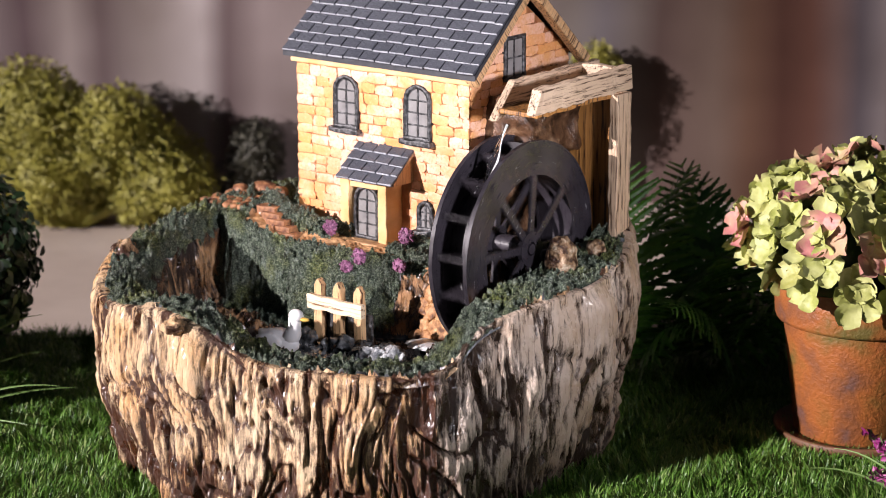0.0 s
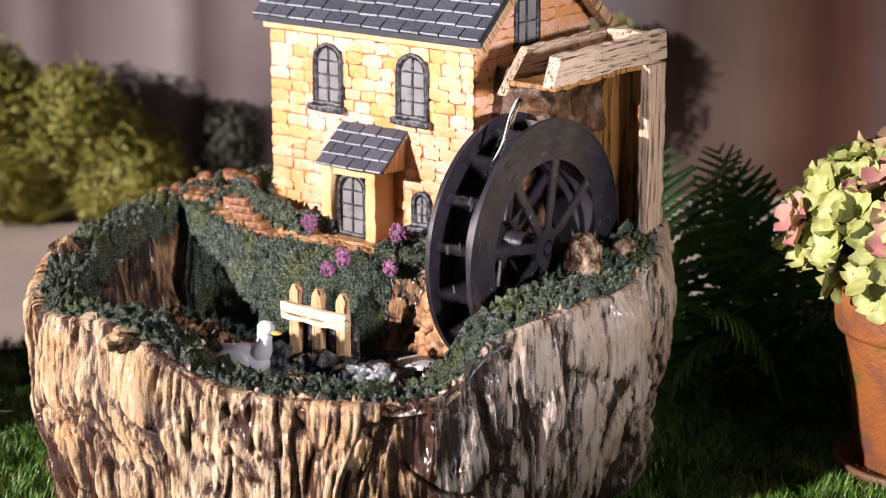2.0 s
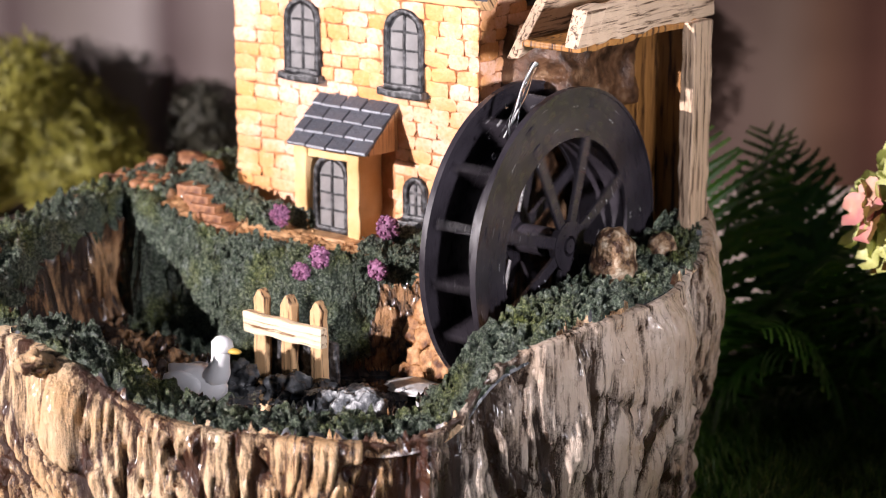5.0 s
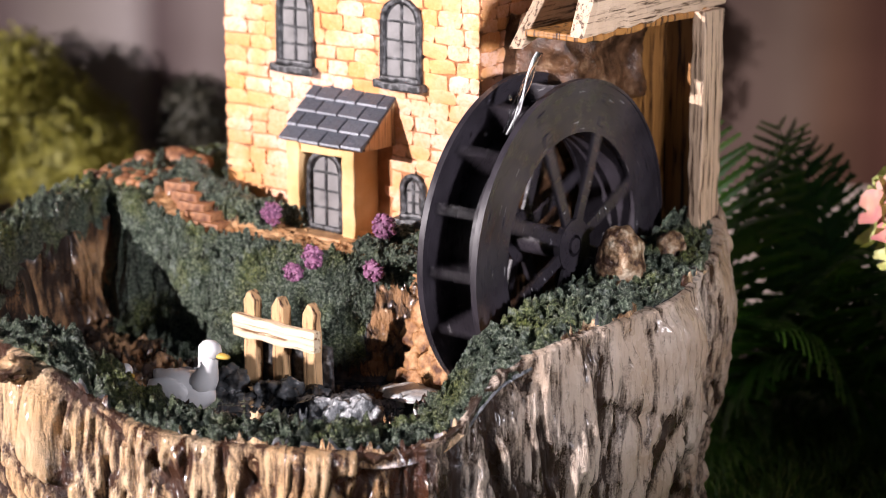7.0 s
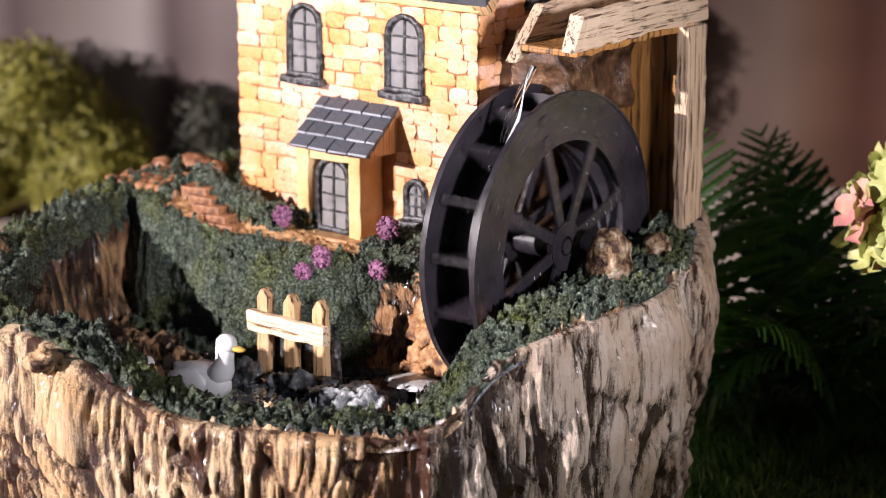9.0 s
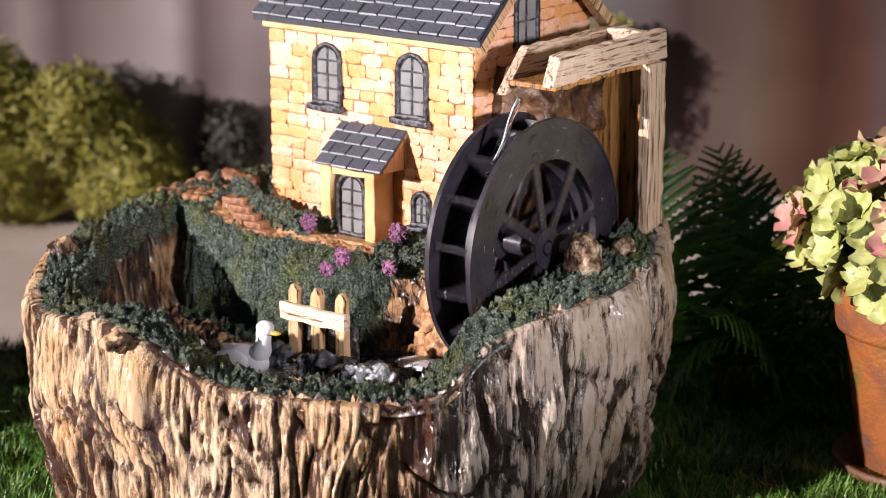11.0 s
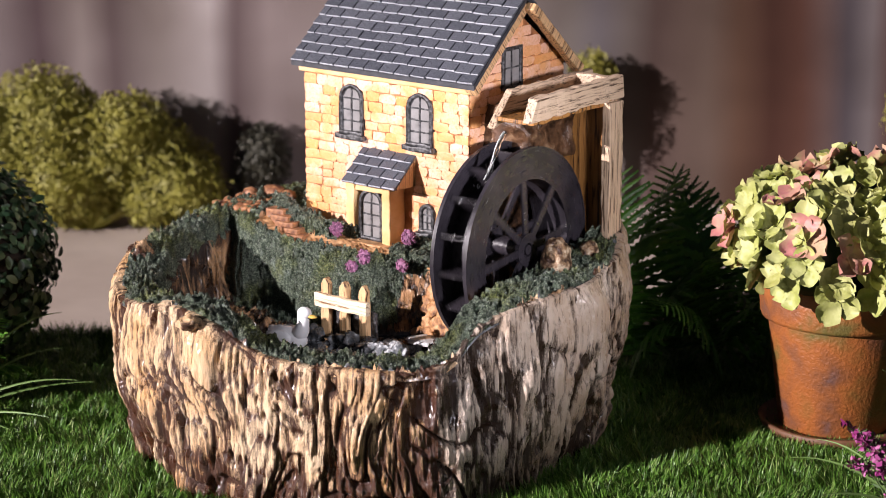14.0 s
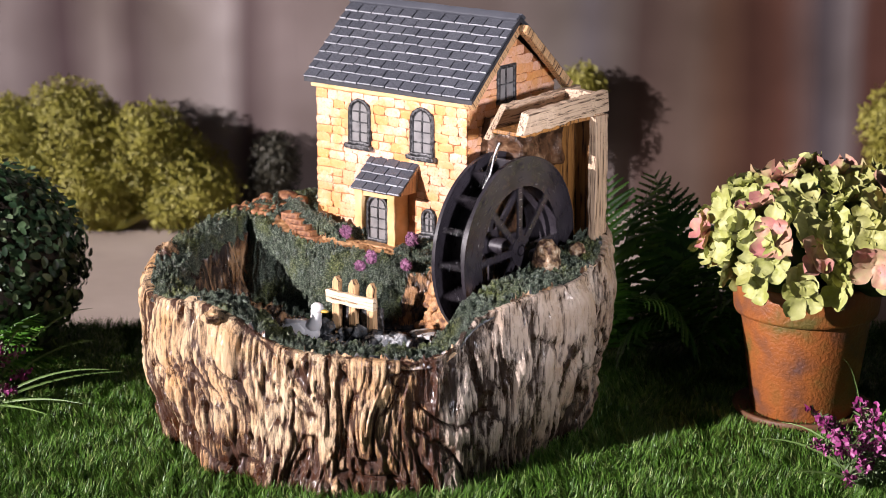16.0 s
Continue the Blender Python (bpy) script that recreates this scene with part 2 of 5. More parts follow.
def lump(bm, centre, size, seed=0, sub=2, amp=0.18, freq=2.2):
    r = bmesh.ops.create_icosphere(bm, subdivisions=sub, radius=1)
    for v in r["verts"]:
        k = 1 + amp * noise.noise(v.co * freq + Vector((seed * 3.7, seed, 0))) * 2 + 0.4 * amp * noise.noise(v.co * freq * 3 + Vector((seed, 0, 5)))
        v.co = Vector((centre[0] + v.co.x * size[0] * k, centre[1] + v.co.y * size[1] * k, centre[2] + v.co.z * size[2] * k))
    return r["verts"]


def tube(bm, pts, radii, sides=8):
    """A round bar along points."""
    rings = []
    for i, p in enumerate(pts):
        p = Vector(p)
        d = (Vector(pts[min(i + 1, len(pts) - 1)]) - Vector(pts[max(i - 1, 0)])).normalized()
        a = d.orthogonal().normalized() if i == 0 else (rings[-1][1] - d * rings[-1][1].dot(d)).normalized()
        b = d.cross(a)
        rad = radii[i] if isinstance(radii, (list, tuple)) else radii
        rings.append(([bm.verts.new(p + (a * math.cos(t) + b * math.sin(t)) * rad) for t in [2 * math.pi * k / sides for k in range(sides)]], a))
    for (r0, _), (r1, _) in zip(rings, rings[1:]):
        for k in range(sides):
            bm.faces.new((r0[k], r0[(k + 1) % sides], r1[(k + 1) % sides], r1[k]))
    bm.faces.new(rings[0][0][::-1])
    bm.faces.new(rings[-1][0])


def lathe(bm, profile, sides=64, centre=(0, 0, 0)):
    rings = []
    for r, z in profile:
        rings.append([bm.verts.new((centre[0] + r * math.cos(2 * math.pi * k / sides), centre[1] + r * math.sin(2 * math.pi * k / sides), centre[2] + z)) for k in range(sides)])
    for r0, r1 in zip(rings, rings[1:]):
        for k in range(sides):
            bm.faces.new((r0[k], r0[(k + 1) % sides], r1[(k + 1) % sides], r1[k]))
    return rings


def hash3(i, j, k):
    h = (i * 374761393 + j * 668265263 + k * 2147483647 // 7) & 0xFFFFFFFF
    h = ((h ^ (h >> 13)) * 1274126177) & 0xFFFFFFFF
    return ((h ^ (h >> 16)) & 0xFFFF) / 32767.5 - 1


def field(p):
    """Smooth value noise in -1..1 for an (n, 3) array."""
    p = np.asarray(p, float)
    i = np.floor(p).astype(np.int64)
    f = p - i
    f = f * f * f * (f * (f * 6 - 15) + 10)
    out = 0
    for a in (0, 1):
        for b in (0, 1):
            for c in (0, 1):
                w = (f[:, 0] if a else 1 - f[:, 0]) * (f[:, 1] if b else 1 - f[:, 1]) * (f[:, 2] if c else 1 - f[:, 2])
                out = out + w * hash3(i[:, 0] + a, i[:, 1] + b, i[:, 2] + c)
    return out


def fbm(p, octaves=3):
    p = np.asarray(p, float)
    return sum(field(p * 2 ** o + 17.3 * o) / 2 ** o for o in range(octaves))


def smooth01(x, a, b):
    t = np.clip((x - a) / (b - a), 0, 1)
    return t * t * (3 - 2 * t)


def set_wash(ob, values):
    at = ob.data.attributes.new("wash", "FLOAT", "POINT")
    at.data.foreach_set("value", np.asarray(values, np.float32))


# ---- the fountain ----
O = Vector((-0.06, 0.86, 0.0))
YAW = -37.0
HM = Matrix.Translation((0.081, 0.0, 0.0)) @ Matrix.Rotation(radians(YAW), 4, "Z")
fountain = tagged(new("water_mill_fountain"), "painted resin tree-stump fountain with stone mill house and black wheel", "fountain")
fountain.location = O

# bearing round the stump (degrees, 0 towards x, -90 towards the viewer), rim radius, rim height
RIM = [(-180, 0.216, 0.168), (-163, 0.228, 0.146), (-147, 0.225, 0.156), (-137, 0.219, 0.163), (-127, 0.215, 0.157), (-117, 0.208, 0.134),
       (-104, 0.207, 0.128), (-91, 0.209, 0.127), (-79, 0.205, 0.121), (-70, 0.198, 0.126), (-64, 0.193, 0.150), (-54, 0.191, 0.160), (-42, 0.194, 0.163),
       (-19, 0.201, 0.164), (0, 0.214, 0.170), (14, 0.221, 0.188), (43, 0.222, 0.190), (89, 0.225, 0.185), (121, 0.191, 0.184),
       (141, 0.194, 0.180), (157, 0.203, 0.174), (180, 0.216, 0.168)]


def rim_of(deg):
    b = [r[0] for r in RIM]
    return np.interp(deg, b, [r[1] for r in RIM]), np.interp(deg, b, [r[2] for r in RIM])


def soften(values, k=5):
    n = len(values)
    return sum(np.roll(values, s) for s in range(-k, k + 1)) / (2 * k + 1)


def rim_curves(deg):
    """Softened rim radius and height at bearings in degrees."""
    dd = -180 + 360 * np.arange(720) / 720
    R, Z = rim_of(dd)
    return np.interp(deg, dd, soften(R, 9), period=360), np.interp(deg, dd, soften(Z, 6), period=360)


def build_stump():
    n, rows = 1500, 230
    deg = -180 + 360 * np.arange(n) / n
    R, Z = rim_curves(deg)
    th = np.radians(deg)
    s = np.linspace(0, 1, rows)
    TH, S = np.meshgrid(th, s)
    RR, ZZ = np.meshgrid(R, s)[0], np.meshgrid(Z, s)[0]
    # height follows the rim, the wall swells at mid height and draws in at the ground
    z = S * ZZ
    foot = np.interp(np.degrees(TH), [-180, -150, -115, -70, -40, 0, 180], [-0.10, -0.070, 0.075, 0.075, -0.04, -0.10, -0.10])
    swell = 1.0 + 0.036 * np.sin(np.clip(S, 0, 1) * math.pi * 0.9) + foot * (1 - S) ** 2
    rad = RR * swell
    P = np.stack([np.cos(TH) * RR, np.sin(TH) * RR, z], -1).reshape(-1, 3)
    warp = np.stack([field(P * (14, 14, 16)), field(P * (14, 14, 16) + 40), 0 * P[:, 0]], -1) * 0.014
    Q = P + warp
    big = fbm(Q * (24, 24, 8), 2)
    plate = 2.6 * field(Q * (44, 44, 7) + 3) + 0.55 * field(Q * (120, 120, 30) + 31)
    step = np.floor(plate) + smooth01(plate - np.floor(plate), 0.38, 0.62)
    cliff = np.exp(-((plate - np.floor(plate) - 0.5) / 0.16) ** 2)
    r1 = field(Q * (66, 66, 6) + 13)
    r2 = field(Q * (150, 150, 15) + 9)
    chunk = field(P * (26, 26, 30) + 5)
    groove = np.exp(-(r1 / 0.13) ** 2) * smooth01(chunk, -0.6, 0.0)
    groove2 = np.exp(-(r2 / 0.15) ** 2) * smooth01(field(P * (40, 40, 22) + 77), -0.5, 0.2)
    # short slanting cuts
    cut = field(np.stack([TH.reshape(-1) * 7 + P[:, 2] * 38, P[:, 2] * 22, 0 * P[:, 0]], -1) + 2)
    slash = np.exp(-(cut / 0.10) ** 2) * smooth01(field(P * (16, 16, 26) + 50), 0.05, 0.4)
    fine = fbm(P * (300, 300, 60), 3)
    d = 0.005 * big + 0.0030 * step + 0.0022 * np.abs(r1) - 0.0062 * groove - 0.0030 * groove2 - 0.0050 * slash + 0.0018 * fine + 0.003 * chunk
    fade = smooth01(S.reshape(-1), 1.0, 0.93)
    d = d * (0.35 + 0.65 * fade)
    rr = rad.reshape(-1) + d
    V = np.stack([np.cos(TH).reshape(-1) * rr, np.sin(TH).reshape(-1) * rr, P[:, 2]], -1)
    wash = 0.46 * groove + 0.30 * groove2 + 0.34 * slash + 0.26 * cliff - 0.16 * np.clip(big, -1, 1) - 0.22 * fine - 0.05 * step + 0.10
    wash += 0.26 * smooth01(S.reshape(-1) + 0.2 * big, 0.5, 0.0)
    # the wall turns over under the moss collar
    top = V[-n:]
    for k, (dr, dz) in enumerate(((0.003, 0.0012), (0.008, 0.0010), (0.016, -0.003), (0.022, -0.012))):
        rr = np.hypot(top[:, 0], top[:, 1])
        V = np.concatenate([V, np.stack([top[:, 0] * (rr - dr) / rr, top[:, 1] * (rr - dr) / rr, top[:, 2] + dz], -1)])
        wash = np.concatenate([wash, wash[-n:]])
    rows += 4
    idx = np.arange(rows * n).reshape(rows, n)
    a, b = idx[:-1], idx[1:]
    F = np.stack([a, np.roll(a, -1, 1), np.roll(b, -1, 1), b], -1)
    pale = (deg > -75) & (deg < 15)
    # dark stain thinned on the right side, to brighten it as light would
    wash -= 0.13 * np.tile(pale, rows)
    run = np.exp(-((np.tile(deg, rows) + 75.5 + 3 * field(V * (60, 60, 18) + 4)) / 2.6) ** 2)
    wash += 0.40 * run * smooth01(field(V * (120, 120, 50) + 90), -0.7, 0.2)
    for name, sel, mat, lab in (("bark", ~pale, BARK, "tan bark ridges over dark brown stain"), ("lamp_side_bark", pale, BARK_PALE, "right bark side, the lamp's grey light put into its colour")):
        faces = F[:, sel].reshape(-1, 4)
        used, inv = np.unique(faces, return_inverse=True)
        ob = raw(name, V[used].tolist(), inv.reshape(-1, 4).tolist(), mat, fountain, True, lab)
        set_wash(ob, wash[used])


def bank_height(x, y):
    """Height of the stump's upper side, and the kind of ground: 0 moss, 1 hollow wall, 2 pond bed, 3 trodden terrace, 4 cobbled face."""
    deg = np.degrees(np.arctan2(y, x))
    r = np.hypot(x, y)
    Rr, Zr = rim_curves(deg)
    inside = Rr - r
    c, s = math.cos(radians(YAW)), math.sin(radians(YAW))
    u = (x - 0.081) * c + y * s
    v = -(x - 0.081) * s + y * c
    P = np.stack([x, y, 0 * x], -1)
    wob = field(P * 38)
    # rim collar
    width = np.interp(deg, [-180, -120, -74, -62, -20, 20, 60, 120, 180], [0.030, 0.030, 0.036, 0.062, 0.055, 0.04, 0.03, 0.026, 0.030]) + 0.004 * wob
    collar = Zr - 0.006 * np.clip(1 - inside / 0.006, 0, 1) ** 2
    t_in = smooth01(inside, width, width + 0.016)
    floor = 0.098 + 0.004 * field(P * 60) - 0.075 * smooth01(u, -0.105, -0.16)
    h_rim = collar * (1 - t_in) + floor * t_in
    # bank below the house
    edge = np.interp(u, [-0.34, -0.285, -0.25, -0.215, -0.17, -0.13, -0.06, 0.0, 0.03], [0.07, 0.012, -0.034, -0.060, -0.062, -0.058, -0.050, -0.032, -0.028]) + 0.006 * wob
    reach = np.interp(u, [-0.27, -0.2, -0.13, -0.06, -0.02, 0.0], [0.014, 0.026, 0.044, 0.040, 0.026, 0.024])
    up = smooth01(v, edge - reach, edge)
    top = np.interp(u, [-0.30, -0.24, -0.20, -0.16, -0.12, 0.0, 0.05], [0.176, 0.179, 0.177, 0.167, 0.165, 0.165, 0.165])
    h_bank = floor * (1 - up) + top * up
    # hedge hump between the steps and the porch
    hump = np.exp(-(((u + 0.165) / 0.035) ** 2 + ((v + 0.026) / 0.014) ** 2))
    h_bank = h_bank + 0.014 * hump * up
    h = np.maximum(h_rim, h_bank)
    # mound beyond the wheel
    mound = smooth01(u, 0.066, 0.078) * smooth01(v, -0.14, -0.05) * smooth01(inside, 0.0, 0.02)
    h = np.maximum(h, 0.10 + (np.interp(v, [-0.12, 0.0, 0.06, 0.12, 0.2], [0.052, 0.060, 0.070, 0.092, 0.092])) * mound)
    # wheel pit
    pit = smooth01(u, 0.014, 0.020) * smooth01(u, 0.076, 0.070) * smooth01(v, -0.135, -0.115) * smooth01(v, 0.125, 0.115)
    h = h * (1 - pit) + 0.074 * pit
    kind = np.zeros(len(x), int)
    kind[(t_in > 0.10) & (h_rim >= h_bank - 0.001)] = 1
    kind[(t_in > 0.10) & (u < -0.232) & (v < edge - 0.1 * reach) & (h < 0.176)] = 1
    kind[h < floor + 0.006] = 2
    path = (v > edge + 0.001) & (v < np.maximum(edge + 0.020, np.where(u > -0.12, 0.0, -1.0))) & (up > 0.9)
    kind[path & (u > -0.2) & (u < -0.035) & (hump < 0.5)] = 3
    kind[(u > -0.032) & (u < 0.02) & (h > floor + 0.006) & (h < 0.152) & (v < -0.02) & (v > -0.12)] = 4
    kind[(pit > 0.02)] = 1
    kind[(t_in > 0.25) & (u > -0.022 + 0.012 * wob) & (v < -0.088 + 0.01 * wob) & (h < 0.135)] = 6
    kind[inside < 0.0005 + 0.006 * (0.5 + 0.5 * field(P * 120)) * (field(P * 40 + 8) > 0.0)] = 5
    return h, kind, inside


def build_bank():
    n, m = 800, 240
    th = 2 * math.pi * np.arange(n) / n - math.pi
    R, _ = rim_curves(np.degrees(th))
    s = np.linspace(0.02, 1, m)
    X = (np.cos(th) * R)[None] * s[:, None]
    Y = (np.sin(th) * R)[None] * s[:, None]
    x, y = X.reshape(-1), Y.reshape(-1)
    h, kind, inside = bank_height(x, y)
    P = np.stack([x, y, h], -1)
    rough = np.where(kind == 2, 0.0015, np.where(kind == 3, 0.0008, np.where(kind == 6, 0.0045, 0.0040)))
    lumps = np.abs(field(P * 240)) * 1.7 + 1.0 * field(P * 480) + 0.6 * field(P * 90)
    edge = smooth01(inside, 0.0, 0.004)
    dz = rough * lumps * edge
    gx = field(P * 150 + 30) * 0.0022 * edge
    gy = field(P * 150 + 60) * 0.0022 * edge
    # upright ridges in the hollow's wall
    ridge = (np.abs(field(P * (75, 75, 9) + 12)) * 0.016 + 0.006 * field(P * (150, 150, 22) + 7) - 0.003) * (kind == 1) * smooth01(np.hypot(x, y), 0.08, 0.14)
    rr = np.maximum(np.hypot(x, y), 1e-4)
    V = np.stack([x + gx - ridge * x / rr, y + gy - ridge * y / rr, h + dz], -1)
    wash = 0.35 + 0.5 * field(P * (70, 70, 16)) + 0.3 * field(P * 160)
    idx = np.arange(m * n).reshape(m, n)
    a, b = idx[:-1], idx[1:]
    F = np.stack([a, np.roll(a, -1, 1), np.roll(b, -1, 1), b], -1).reshape(-1, 4)
    fk = np.median(kind[F], axis=1).astype(int)
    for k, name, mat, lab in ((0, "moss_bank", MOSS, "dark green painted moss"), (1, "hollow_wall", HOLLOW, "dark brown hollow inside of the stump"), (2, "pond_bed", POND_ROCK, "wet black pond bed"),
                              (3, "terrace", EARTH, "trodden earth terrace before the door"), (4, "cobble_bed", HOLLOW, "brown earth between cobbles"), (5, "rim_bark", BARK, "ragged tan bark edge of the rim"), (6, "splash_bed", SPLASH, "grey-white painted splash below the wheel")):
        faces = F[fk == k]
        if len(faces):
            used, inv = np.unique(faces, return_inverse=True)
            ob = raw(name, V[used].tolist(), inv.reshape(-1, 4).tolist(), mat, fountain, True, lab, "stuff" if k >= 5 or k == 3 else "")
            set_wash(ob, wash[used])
    # loose grains of moss
    g = np.random.default_rng(11)
    pick = F[fk == 0]
    pick = pick[g.integers(0, len(pick), 26000)]
    w = g.dirichlet((1, 1, 1, 1), len(pick))
    at = (V[pick] * w[:, :, None]).sum(1)
    size = g.uniform(0.0006, 0.0014, len(pick))
    octa = np.array([(1, 0, 0), (-1, 0, 0), (0, 1, 0), (0, -1, 0), (0, 0, 1), (0, 0, -1)], float)
    tri = np.array([(0, 2, 4), (2, 1, 4), (1, 3, 4), (3, 0, 4), (2, 0, 5), (1, 2, 5), (3, 1, 5), (0, 3, 5)])
    stretch = g.uniform(0.7, 1.4, (len(pick), 1, 3))
    q = g.normal(size=(len(pick), 3, 3))
    turn, _ = np.linalg.qr(q)
    GV = np.einsum("nij,nkj->nki", turn, octa[None] * stretch) * size[:, None, None] + at[:, None]
    GF = tri[None] + 6 * np.arange(len(pick))[:, None, None]
    raw("moss_grain", GV.reshape(-1, 3).tolist(), GF.reshape(-1, 3).tolist(), MOSS, fountain, False, "loose grains of painted moss", "stuff")


build_stump()
build_bank()

# mill house, in its own axes: x along the front, y into the house, corner by the wheel at the origin
HL, HD, ZB, ZE, ZP = 0.186, 0.146, 0.160, 0.3195, 0.3825


def stone_mesh(seed):
    """A dressed stone one unit long and high, with a rounded uneven face towards -y."""
    g = random.Random(seed)
    bm = bmesh.new()
    prof = [(0.5, 0.0), (0.499, -0.70), (0.486, -0.94), (0.445, -1.0)]
    corners = [(-1, -1), (0, -1), (1, -1), (1, 0), (1, 1), (0, 1), (-1, 1), (-1, 0)]
    jit = [(g.uniform(-0.055, 0.045), g.uniform(-0.09, 0.08)) for _ in corners]
    rings = []
    for k, (e, y) in enumerate(prof):
        cut = 0.90
        rings.append([bm.verts.new((e * cx * (cut if cx and cz else 1) + jx, y + g.uniform(-0.08, 0.08) * (k > 1), e * cz * (cut if cx and cz else 1) + jz)) for (cx, cz), (jx, jz) in zip(corners, jit)])
    for r0, r1 in zip(rings, rings[1:]):
        for i in range(8):
            bm.faces.new((r0[i], r0[(i + 1) % 8], r1[(i + 1) % 8], r1[i]))
    mid = bm.verts.new((0, -1.05 + g.uniform(-0.1, 0.1), 0))
    for i in range(8):
        bm.faces.new((rings[-1][i], rings[-1][(i + 1) % 8], mid))
    bmesh.ops.recalc_face_normals(bm, faces=bm.faces)
    me = bpy.data.meshes.new("stone")
    bm.to_mesh(me)
    bm.free()
    me.materials.append(STONE)
    me.polygons.foreach_set("use_smooth", [True] * len(me.polygons))
    return me


STONES = [stone_mesh(i) for i in range(9)]


def lay_stones(wall, to_local, a0, a1, b0, b1, blocked, top=None, seed=1, course=0.0080):
    """Courses of uneven stones over a face; blocked(a, b) is true inside openings."""
    g = random.Random(seed)
    b = b0
    while b < b1 - 0.003:
        hgt = course * g.uniform(0.78, 1.28)
        if b + hgt > b1:
            hgt = b1 - b
        a = a0
        end = a1 if top is None else a1
        while a < end - 0.002:
            w = g.uniform(0.011, 0.021)
            if end - a - w < 0.006:
                w = end - a
            ca, cb = a + w / 2, b + hgt / 2
            pieces = [(a, w)]
            if blocked(a + 0.002, cb) != blocked(a + w - 0.002, cb) or blocked(ca, cb):
                # cut the stone where it meets an opening
                free = [a + w * (i + 0.5) / 12 for i in range(12) if not blocked(a + w * (i + 0.5) / 12, cb)]
                pieces = []
                if len(free) > 2:
                    pieces = [(free[0] - w / 24, free[-1] - free[0] + w / 12)]
            for pa, pw in pieces:
                if top is not None:
                    lo, hi = top(cb + hgt * 0.35)
                    p0, p1 = max(pa, lo), min(pa + pw, hi)
                    if p1 - p0 < 0.004:
                        continue
                    pa, pw = p0, p1 - p0
                m = to_local @ Matrix.LocRotScale((pa + pw / 2, 0, cb), Euler((0, radians(g.uniform(-4, 4)), 0)), (pw + 0.0001, g.uniform(0.0008, 0.0015), hgt + 0.0001))
                if g.random() < 0.5:
                    m = m @ Matrix.Rotation(math.pi, 4, "Y")
                shared("stone", g.choice(STONES), wall, m)
            a += w
        b += hgt


def arch_blocked(ca, w, b0, b1):
    def f(a, b):
        if b < b0 or b > b1 or abs(a - ca) > w / 2:
            return False
        spring = b1 - w / 2
        return b < spring or math.hypot(a - ca, b - spring) < w / 2
    return f


def arch_outline(w, h, n=14):
    """Points of an arched opening standing on z = 0, from the lower right up and round to the lower left."""
    sp = h - w / 2
    return [(w / 2, 0.0)] + [(w / 2 * math.cos(math.pi * k / n), sp + w / 2 * math.sin(math.pi * k / n)) for k in range(n + 1)] + [(-w / 2, 0.0)]


def ring_frame(bm, outer, inner, y0, y1):
    def loop(pts, y):
        return [bm.verts.new((x, y, z)) for x, z in pts]
    of, inf, ob_, ib = loop(outer, y0), loop(inner, y0), loop(outer, y1), loop(inner, y1)
    n = len(outer)
    for i in range(n):
        j = (i + 1) % n
        bm.faces.new((of[i], of[j], inf[j], inf[i]))
        bm.faces.new((inf[i], inf[j], ib[j], ib[i]))
        bm.faces.new((of[j], of[i], ob_[i], ob_[j]))
    bmesh.ops.recalc_face_normals(bm, faces=bm.faces)


def wobble(bm, amp, freq=160, seed=0):
    for v in bm.verts:
        v.co += noise.noise_vector(v.co * freq + Vector((seed * 5.3, 1.7, 0))) * amp


